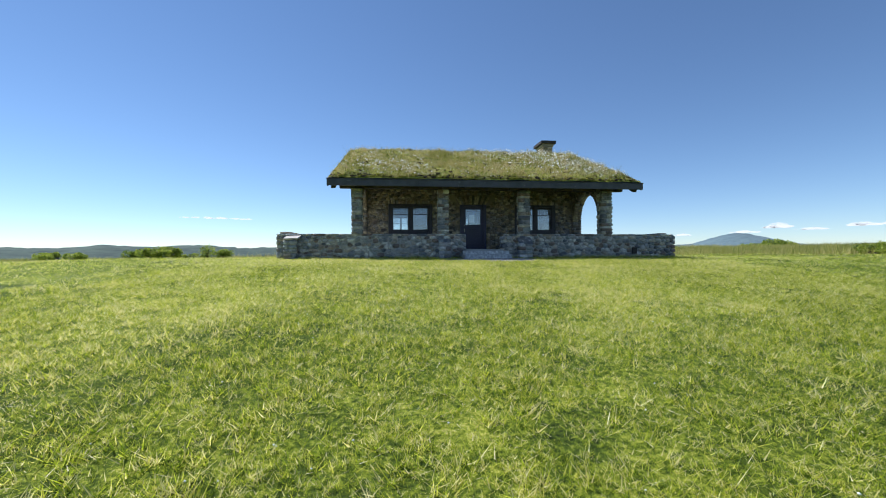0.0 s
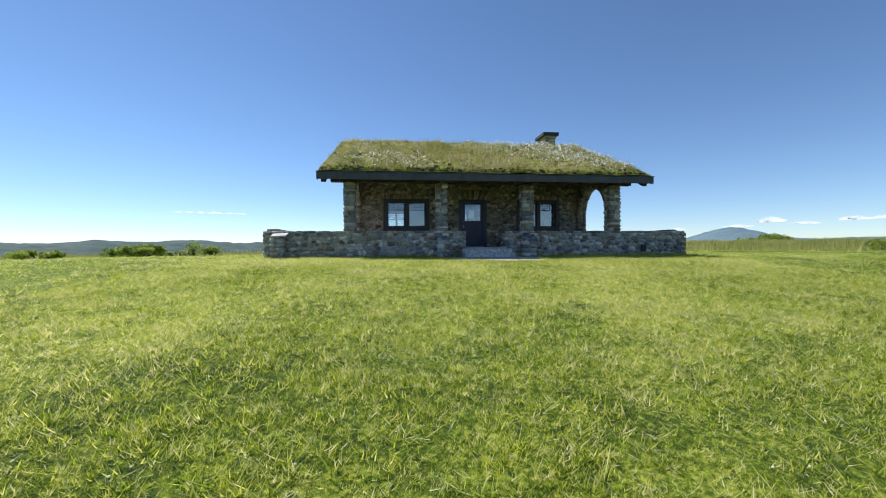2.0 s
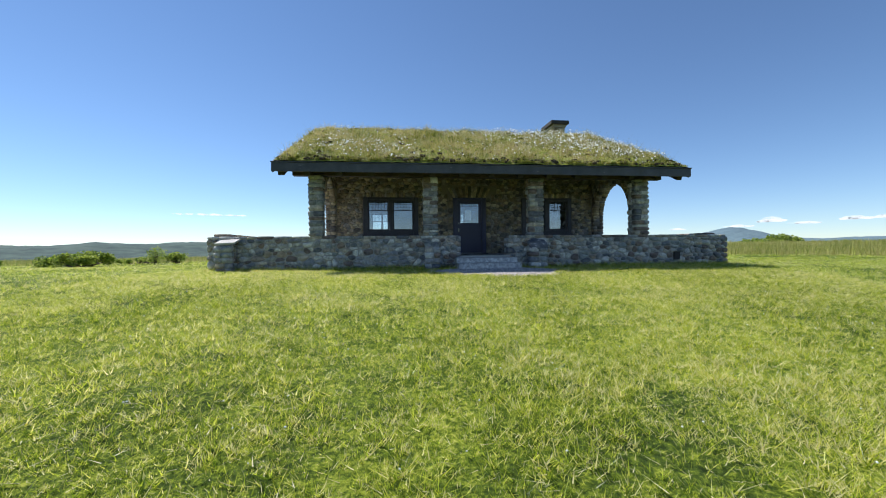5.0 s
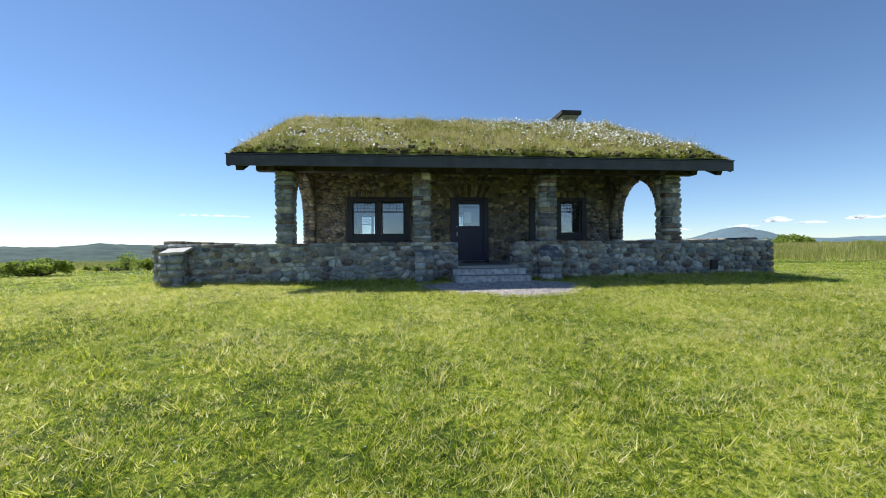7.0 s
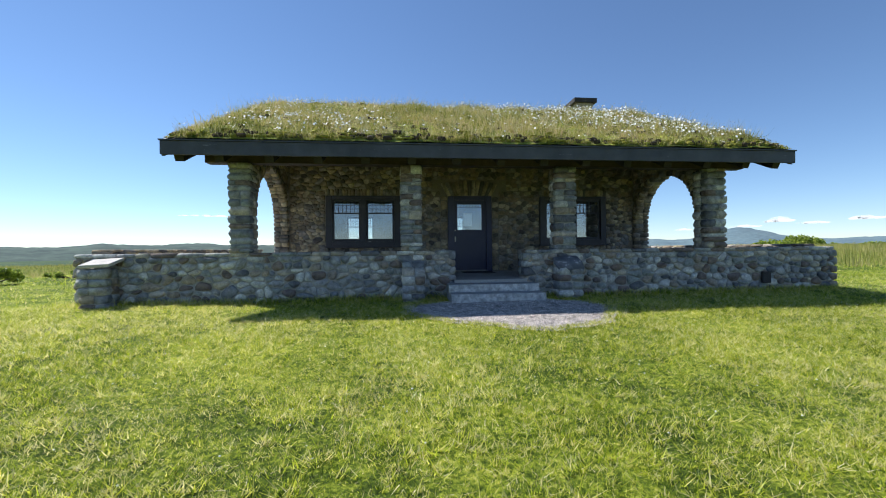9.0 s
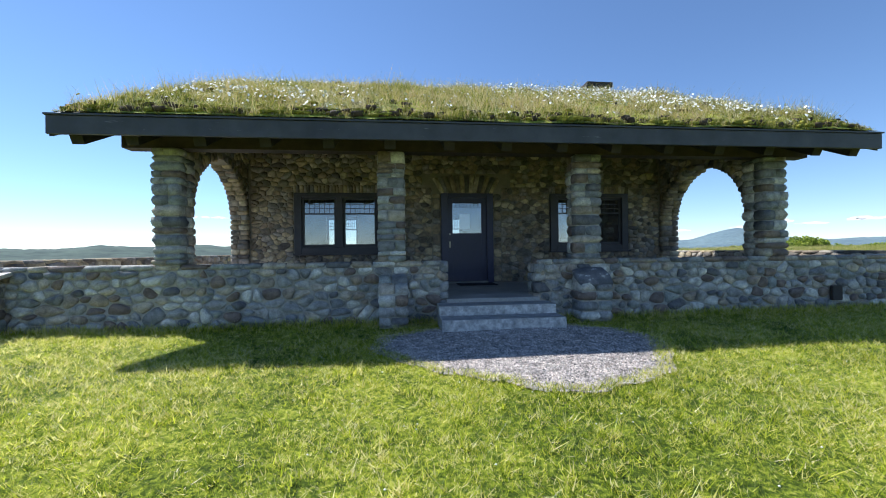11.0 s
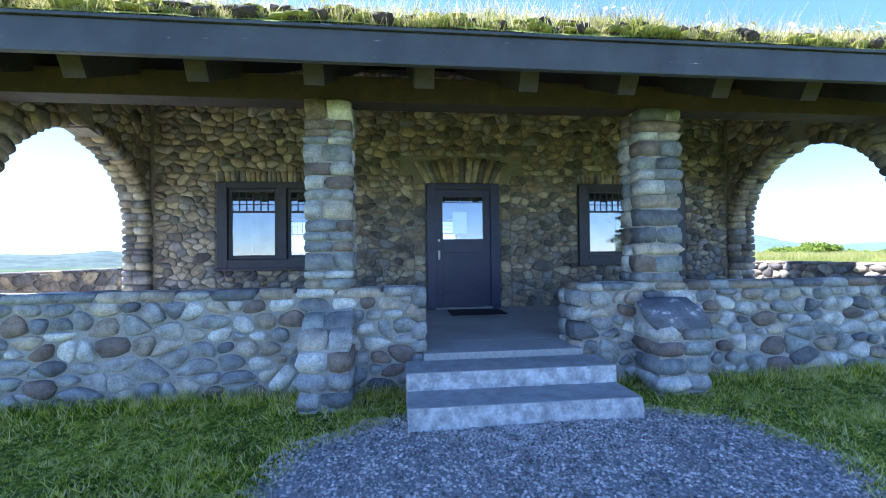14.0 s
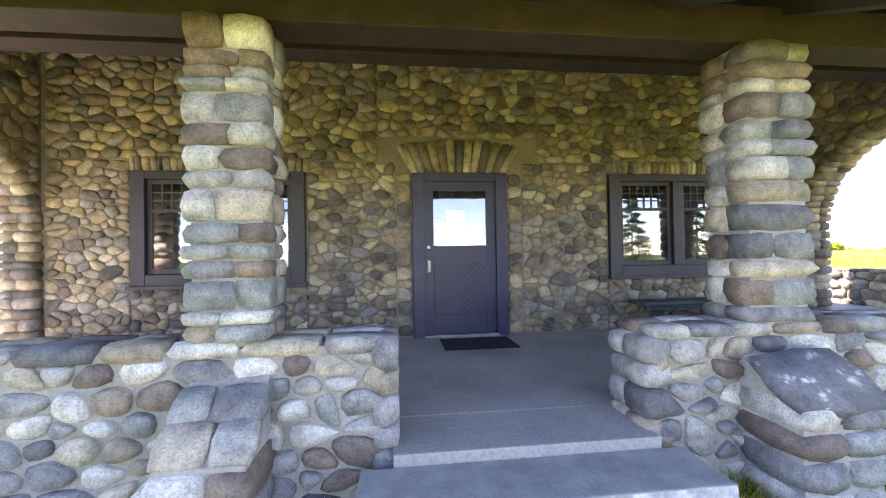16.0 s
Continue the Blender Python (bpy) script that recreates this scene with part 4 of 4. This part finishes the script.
px, py = gravel_at(q, t)
sz = rng.uniform(0.007, 0.018, m)
octa = np.array([(1, 0, 0), (-1, 0, 0), (0, 1, 0), (0, -1, 0), (0, 0, 0.7), (0, 0, -0.7)])
of = np.array([(0, 2, 4), (2, 1, 4), (1, 3, 4), (3, 0, 4), (2, 0, 5), (1, 2, 5), (3, 1, 5), (0, 3, 5)])
jit = octa[None] * rng.uniform(0.6, 1.3, (m, 6, 3)) * sz[:, None, None]
ca, sa = np.cos(t * 37), np.sin(t * 37)
rot = np.stack([jit[..., 0] * ca[:, None] - jit[..., 1] * sa[:, None], jit[..., 0] * sa[:, None] + jit[..., 1] * ca[:, None], jit[..., 2]], -1)
base = np.stack([px, py, ground_z(px, py) + 0.016], -1)
pebbles = new("pebbles", raw_mesh("pebbles", (rot + base[:, None]).reshape(-1, 3), (of[None] + (np.arange(m) * 6)[:, None, None]).reshape(-1, 3), GRAVEL))
pebbles.parent = gravel
tagged(pebbles, kind="stuff")


# ---- grass ----
def blades(name, px, py, pz, height, width, lean, material):
    """One triangle for each blade, of its own height and lean."""
    m = len(px)
    t, d = rng.uniform(0, 2 * math.pi, m), rng.uniform(0, 2 * math.pi, m)
    w = width * rng.uniform(0.6, 1.3, m) / 2
    h = height * rng.uniform(0.5, 1.25, m)
    ln = h * lean * rng.uniform(0.2, 1.4, m)
    p = np.stack([px, py, pz - 0.006], -1)
    side = np.stack([np.cos(t) * w, np.sin(t) * w, 0 * w], -1)
    tip = np.stack([np.cos(d) * ln, np.sin(d) * ln, h], -1)
    v = np.stack([p - side, p + side, p + tip], 1).reshape(-1, 3)
    me = raw_mesh(name, v, np.arange(3 * m).reshape(-1, 3), material)
    return new(name, me)


def off_built(x, y):
    """True where grass may grow: not under the house, walls, steps or gravel."""
    house = (x > -4.70) & (x < 12.22) & (y > 18.12)
    step = (x > 2.72) & (x < 4.64) & (y > 17.19)
    dx, dy = x - GC[0], y - GC[1]
    u, v = (dx * math.cos(GT) + dy * math.sin(GT)) / GA, (-dx * math.sin(GT) + dy * math.cos(GT)) / GB
    return ~(house | step | (np.hypot(u, v) < 0.93 * gravel_r(np.arctan2(v, u))))


def patches(x, y, s):
    """Smooth uneven field from 0 to 1, for tufts and bare spots."""
    a = np.sin(x * 2.1 * s + 2 * np.sin(y * 1.3 * s)) * np.sin(y * 2.4 * s + 2 * np.sin(x * 1.1 * s))
    c = np.sin(x * 5.3 * s + 1.7 * np.sin(y * 3.1 * s) + 1) * np.sin(y * 4.7 * s + 1.9 * np.sin(x * 3.7 * s))
    return 0.5 + 0.28 * a + 0.22 * c


def lawn(name, count, x0, x1, y0, y1, height, width, hole=None):
    """Tufted mown grass over a rectangle, but for the built places and an inner rectangle."""
    k = count // 5
    tx, ty = rng.uniform(x0, x1, k), rng.uniform(y0, y1, k)
    keep = rng.uniform(0, 1, k) < (0.25 + 0.9 * patches(tx, ty, 1.4)) * (0.35 + 1.2 * patches(tx, ty, 8.0))
    tx, ty = tx[keep], ty[keep]
    size = rng.uniform(0.5, 1.0, len(tx)) * (0.5 + patches(tx, ty, 0.8)) * (0.45 + 1.1 * patches(tx, ty, 8.0)) * (1 + 0.9 * (rng.uniform(0, 1, len(tx)) < 0.04))
    x = np.repeat(tx, 7) + rng.normal(0, 0.05 * width / 0.009, len(tx) * 7)
    y = np.repeat(ty, 7) + rng.normal(0, 0.05 * width / 0.009, len(tx) * 7)
    size = np.repeat(size, 7)
    ok = off_built(x, y)
    if hole:
        ok &= ~((x > hole[0]) & (x < hole[1]) & (y > hole[2]) & (y < hole[3]))
    x, y = x[ok], y[ok]
    ob = blades(name, x, y, ground_z(x, y), height * size[ok], width, 1.2, LAWN)
    return tagged(ob, "short mown lawn grass with dry patches", "grass", kind="stuff")


lawn("lawn_grass", 1000000, -6.0, 11.0, 1.2, 18.2, 0.05, 0.0065)
lawn("lawn_grass", 220000, -15, 22, 2, 24, 0.06, 0.016, (-6.0, 11.0, 1.2, 18.2))
lawn("lawn_grass", 110000, -40, 50, 6, 46, 0.09, 0.04, (-15, 22, 2, 24))

# coarse tufts, dry clippings and a ragged fringe round the gravel
k = 20000
tx, ty = rng.uniform(-7, 12, k), rng.uniform(1.2, 18.0, k)
keep = rng.uniform(0, 1, k) < patches(tx, ty, 1.1) ** 2 * 1.6
tx, ty = tx[keep], ty[keep]
x, y = np.repeat(tx, 11) + rng.normal(0, 0.032, len(tx) * 11), np.repeat(ty, 11) + rng.normal(0, 0.032, len(tx) * 11)
ok = off_built(x, y)
x, y = x[ok], y[ok]
tagged(blades("grass_tufts", x, y, ground_z(x, y), 0.085, 0.011, 1.1, LAWN), "coarser tufts standing up in the mown lawn", "grass", kind="stuff")
k = 70000
x, y = rng.uniform(-8, 13, k), rng.uniform(1.2, 18.0, k)
ok = off_built(x, y) & (rng.uniform(0, 1, k) < 0.15 + 1.2 * patches(x + 3, y + 9, 0.45) ** 2)
x, y = x[ok], y[ok]
tagged(blades("dry_clippings", x, y, ground_z(x, y) + 0.022, 0.016, 0.007, 5.5, STRAW), "pale dry clippings lying on the lawn", "grass", kind="stuff")
k = 5000
t = rng.uniform(0, 2 * math.pi, k)
x, y = gravel_at(1.0 + rng.normal(0.01, 0.04, k), t)
ok = (y < 17.15) | (x < 2.7) | (x > 4.66)
x, y = x[ok], y[ok]
tagged(blades("gravel_fringe", x, y, ground_z(x, y), 0.075, 0.008, 0.9, LAWN), "ragged grass fringe creeping over the gravel edge", "grass", kind="stuff")

# longer grass along the foot of the walls
m = 9000
x, y = rng.uniform(-5.0, 12.3, m), 18.13 - np.abs(rng.normal(0, 0.10, m))
ok = off_built(x, y)
tagged(blades("wall_grass", x[ok], y[ok], ground_z(x[ok], y[ok]), 0.15, 0.010, 0.6, LAWN), "longer unmown grass along the wall foot", "grass", kind="stuff")

# clover flowers in the lawn
m = 500
x, y = rng.uniform(-6, 11, m), rng.uniform(2, 16, m)
ok = off_built(x, y)
x, y = x[ok], y[ok]
s = rng.uniform(0.006, 0.011, len(x))
cen = np.stack([x, y, ground_z(x, y) + rng.uniform(0.04, 0.07, len(x))], -1)
fl = new("clover_flowers", raw_mesh("clover_flowers", (octa[None] * s[:, None, None] + cen[:, None]).reshape(-1, 3), (of[None] + (np.arange(len(x)) * 6)[:, None, None]).reshape(-1, 3), PETAL))
tagged(fl, "tiny white clover flowers dotted through the lawn", "flowers", kind="stuff")


# ---- roof planting ----
def sod_z(x, y):
    k = np.clip(((y - EY0 - 0.03) / (EY1 - EY0 - 0.06)) * nv, 0, nv).round().astype(int)
    kk = 1 - np.abs(y - RIDGE_Y) / (RIDGE_Y - EY0)
    lo, hi = EX0 + (RX0 - EX0) * kk, EX1 + (RX1 - EX1) * kk
    c = np.clip((((x - lo) / (hi - lo)) - 0.004) / 0.992 * nu, 0, nu).round().astype(int)
    return np.asarray(sod_v)[k * (nu + 1) + c][:, 2]


def on_roof(m, y1=23.0):
    y = rng.uniform(EY0 + 0.05, y1, m)
    f = rng.uniform(0.006, 0.994, m)
    kk = 1 - np.abs(y - RIDGE_Y) / (RIDGE_Y - EY0)
    return (EX0 + (RX0 - EX0) * kk) * (1 - f) + (EX1 + (RX1 - EX1) * kk) * f, y


x, y = on_roof(110000)
p = patches(x, y, 0.9)
tall = 0.05 + 0.20 * p ** 2 * (0.3 + 1.4 * patches(x, y, 3.1)) + 0.20 * (rng.uniform(0, 1, len(x)) < 0.05)
g = blades("roof_grass", x, y, sod_z(x, y), tall, 0.010, 0.75, ROOFGRASS)
g.parent = roof
tagged(g, kind="stuff")
m = 9000
f = rng.uniform(0, 1, m)
x, y = EX0 + 0.04 + (EX1 - EX0 - 0.08) * f, EY0 + 0.04 + np.abs(rng.normal(0, 0.06, m))
g = blades("edge_grass", x, y, sod_z(x, y), 0.02 + 0.22 * patches(x, y * 0, 2.3) ** 3, 0.008, 0.9, ROOFGRASS)
g.parent = roof
tagged(g, kind="stuff")

# cushions of moss and bare peaty clods along the eave and over the sod
for nm, mat, count in (("moss_cushions", MOSS, 520), ("peat_clods", PEAT, 260)):
    cv, cf = [], []
    for k in range(count):
        y = EY0 + 0.10 + (abs(rnd.gauss(0, 0.10)) if k % 2 else rnd.uniform(0, 4.0))
        x = roof_x(rnd.uniform(0.01, 0.99), y)
        w = rnd.uniform(0.05, 0.17)
        v, f = block(w, w * rnd.uniform(0.6, 1.0), rnd.uniform(0.03, 0.065) * (1.5 if mat is PEAT else 1.0), 0.3)
        z = float(sod_z(np.array([x]), np.array([y]))[0])
        b0 = len(cv)
        cv += [(x + p[0], y + p[1], z + 0.015 + p[2]) for p in v]
        cf += [(q[0] + b0, q[1] + b0, q[2] + b0) for q in f]
    g = new(nm, raw_mesh(nm, cv, cf, mat, True))
    g.parent = roof
    tagged(g, kind="stuff")

# dry seed heads in drifts
x, y = on_roof(110000)
ok = rng.uniform(0, 1, len(x)) < 0.9 * patches(x + 4, y, 1.6) ** 3
x, y = x[ok], y[ok]
g = blades("dry_stems", x, y, sod_z(x, y), 0.20 * (0.5 + patches(x, y, 2.3)), 0.006, 0.7, STRAW)
g.parent = roof
tagged(g, kind="stuff")

# daisies: stalk and a flat ray of petals, thick in drifts
x, y = on_roof(16000)
drift = np.exp(-((x - 7.6) / 1.9) ** 2 - ((y - 20.0) / 1.6) ** 2) + 0.8 * np.exp(-((x - 5.3) / 1.2) ** 2 - ((y - 21.2) / 0.7) ** 2) + 0.75 * np.exp(-((x - 0.4) / 0.9) ** 2 - ((y - 18.3) / 0.8) ** 2) + 0.5 * np.exp(-((x + 0.9) / 0.9) ** 2 - ((y - 18.8) / 0.9) ** 2) + 0.6 * np.exp(-((x - 9.0) / 0.8) ** 2 - ((y - 18.4) / 1.2) ** 2) + 0.06
ok = rng.uniform(0, 1, len(x)) < drift * (0.2 + 0.9 * patches(x, y, 2.0)) * 0.75
x, y = x[ok], y[ok]
z = sod_z(x, y) + rng.uniform(0.08, 0.2, len(x))
m = len(x)
an = np.linspace(0, 2 * math.pi, 7)[:-1]
tilt = rng.normal(0, 0.5, (m, 2))
r = rng.uniform(0.015, 0.028, m)
rx, ry = np.cos(an)[None] * r[:, None], np.sin(an)[None] * r[:, None]
rimv = np.stack([x[:, None] + rx, y[:, None] + ry, z[:, None] + rx * tilt[:, :1] + ry * (tilt[:, 1:] + 0.5)], -1)
midv = np.stack([x, y, z + 0.006], -1)[:, None]
dv = np.concatenate([rimv, midv], 1).reshape(-1, 3)
df = np.array([(k, (k + 1) % 6, 6) for k in range(6)])
d = new("daisies", raw_mesh("daisies", dv, (df[None] + (np.arange(m) * 7)[:, None, None]).reshape(-1, 3), PETAL))
d.parent = roof
tagged(d, kind="stuff")
st = blades("daisy_stalks", x, y, sod_z(x, y), (z - sod_z(x, y)), 0.006, 0.1, ROOFGRASS)
st.parent = roof
tagged(st, kind="stuff")

# ---- meadow and shrubs ----
def meadow(count, x0, x1, y0, y1, inside, height, width):
    x, y = rng.uniform(x0, x1, count), rng.uniform(y0, y1, count)
    ok = inside(x, y)
    x, y = x[ok], y[ok]
    ob = blades("meadow_grass", x, y, ground_z(x, y), height * (0.4 + patches(x, y, 0.35)), width, 0.35, TALLGRASS)
    return tagged(ob, "tall unmown meadow grass turning golden", "grass", kind="stuff")


meadow(110000, 11, 75, 8, 75, lambda x, y: (x * 0.75 + y + 1.2 * np.sin(x * 0.8) > 42) & ((x > 14) | (y > 30)), 0.55, 0.03)
meadow(60000, -75, 11, 26, 95, lambda x, y: (y + 0.35 * x > 27 + 1.5 * np.sin(x * 0.5)) & ((x < -6) | (y > 29)), 0.40, 0.035)


def leaves(m, centres, radii_, size, flat=0.75):
    """Small folded leaves scattered in the shells of many clumps."""
    k = rng.integers(0, len(centres), m)
    dirs = rng.normal(0, 1, (m, 3))
    dirs /= np.linalg.norm(dirs, axis=1)[:, None]
    dirs[:, 2] *= flat
    p = np.asarray(centres)[k] + dirs * (np.asarray(radii_)[k] * rng.uniform(0.55, 1.08, m))[:, None]
    a, b = rng.normal(0, 1, (m, 3)), rng.normal(0, 1, (m, 3))
    a /= np.linalg.norm(a, axis=1)[:, None]
    b -= a * (a * b).sum(1)[:, None]
    b /= np.linalg.norm(b, axis=1)[:, None]
    s = (size * rng.uniform(0.6, 1.3, m))[:, None]
    return np.stack([p - a * s, p - b * s * 0.45, p + a * s, p + b * s * 0.45], 1).reshape(-1, 3), np.arange(4 * m).reshape(-1, 4)


def limb(bm, a, b, r0, r1):
    a, b = Vector(a), Vector(b)
    d = b - a
    bmesh.ops.create_cone(bm, cap_ends=True, segments=7, radius1=r0, radius2=r1, depth=d.length, matrix=Matrix.Translation((a + b) / 2) @ d.to_track_quat("Z", "Y").to_matrix().to_4x4())


def shrub(x, y, width, height, label, category="shrub", size=0.09, count=3500):
    o = thing(category, label, category, at=(x, y, float(ground_z(x, y))))
    bm = bmesh.new()
    cs, rs = [], []
    for k in range(int(8 + width * 3)):
        t = rng.uniform(0, 2 * math.pi)
        q = math.sqrt(rng.uniform(0, 1))
        r = height * rng.uniform(0.22, 0.42)
        c = (0.5 * width * q * math.cos(t), 0.4 * width * q * math.sin(t), max(r * 0.6, (height - r) * rng.uniform(0.55, 1.0) * (1 - 0.5 * q * q)))
        cs.append(c)
        rs.append(r)
        limb(bm, (c[0] * 0.25, c[1] * 0.25, 0), c, 0.035, 0.012)
    part("trunk", bm, BARK, o)
    v, f = leaves(count, cs, rs, size)
    c = new("crown", raw_mesh("crown", v, f, BUSHLEAF))
    c.parent = o
    return o


shrub(-13.0, 25.2, 3.0, 0.85, "broad rounded green shrub on the lawn edge", size=0.06, count=5000)
shrub(-19.2, 27.0, 2.2, 0.75, "low wide yellow-green shrub beyond the lawn", size=0.06, count=3000)
shrub(-12.6, 30.0, 0.4, 1.35, "slim upright young tree in the meadow", "sapling", 0.05, 700)
shrub(-11.4, 30.0, 0.9, 0.9, "small leafy bush in the meadow", size=0.07, count=900)
shrub(-13.8, 30.5, 2.0, 0.5, "low yellow-green bush in the meadow", size=0.06, count=900)
shrub(27.6, 22.0, 1.7, 0.85, "leafy yellow-green bush in the long grass", size=0.07, count=2500)
shrub(117, 138, 12.0, 4.2, "broad yellow-green tree clump past the meadow", "tree", 0.30, 6000)
for k in range(11):
    az, dist = radians(43.0 + 2.0 * k + rnd.uniform(-0.5, 0.5)), rnd.uniform(140, 175)
    tall = rnd.uniform(4.2, 5.0) if k < 3 else rnd.uniform(2.4, 3.6)
    shrub(dist * math.sin(az), dist * math.cos(az), rnd.uniform(9, 14), tall, "dark green spreading tree past the meadow", "tree", 0.32, 4000)


def conifer(x, y, height):
    o = thing("conifer", "tall dark green conifer with open drooping branches", "tree", at=(x, y, float(ground_z(x, y))))
    bm = bmesh.new()
    limb(bm, (0, 0, 0), (0, 0, height), 0.16, 0.02)
    cs, rs = [], []
    for k in range(46):
        z = height * (0.16 + 0.82 * k / 46)
        t = k * 2.4 + rng.uniform(-0.4, 0.4)
        ln = (height - z) * 0.30 * rng.uniform(0.6, 1.15) + 0.15
        e = (ln * math.cos(t), ln * math.sin(t), z - 0.12 * ln)
        limb(bm, (0, 0, z), e, 0.03, 0.008)
        for q in (0.45, 0.75, 1.0):
            cs.append((e[0] * q, e[1] * q, z - 0.12 * ln * q))
            rs.append(0.16 + 0.16 * ln)
    part("trunk", bm, BARK, o)
    v, f = leaves(14000, cs, rs, 0.08, 0.6)
    c = new("crown", raw_mesh("crown", v, f, PINELEAF))
    c.parent = o


conifer(25.5, -10, 9.5)
conifer(31.5, -9, 11.0)

# ---- clouds ----
def cloud(az, el, dist, wide, tall, seed, n=26):
    bm = bmesh.new()
    r2 = random.Random(seed)
    for k in range(n):
        f = r2.uniform(-1, 1)
        s = tall * r2.uniform(0.3, 0.75) * (1.1 - 0.7 * abs(f))
        m4 = Matrix.Translation((f * wide / 2, r2.uniform(-40, 40), s * 0.45)) @ Matrix.Diagonal((s * r2.uniform(1.4, 2.6), s, s * 0.6, 1))
        bmesh.ops.create_icosphere(bm, subdivisions=3, radius=1, matrix=m4)
    for v in bm.verts:
        v.co += Vector(noise.noise_vector(v.co * 0.035)) * tall * 0.16
        v.co.z = max(v.co.z, tall * 0.04 * noise.noise(v.co * 0.02))
    for fc in bm.faces:
        fc.smooth = True
    a, e = radians(az), radians(el)
    ob = part("backdrop", bm, CLOUD, None)
    ob.matrix_basis = Matrix.Translation((dist * math.sin(a), dist * math.cos(a), dist * math.tan(e))) @ Matrix.Rotation(-a, 4, "Z")
    return tagged(ob, "small white fair-weather cloud low over the horizon", "cloud", kind="structure")


cloud(45.8, 2.6, 4500, 170, 52, 1)
cloud(42.9, 2.15, 4500, 220, 28, 2)
cloud(48.6, 2.3, 4500, 190, 30, 3)
cloud(52.4, 2.55, 4500, 170, 42, 4)
cloud(55.3, 2.6, 4500, 260, 45, 5)
cloud(36.9, 2.0, 4500, 120, 24, 6)
cloud(-22.8, 4.3, 4500, 640, 24, 8, 60)
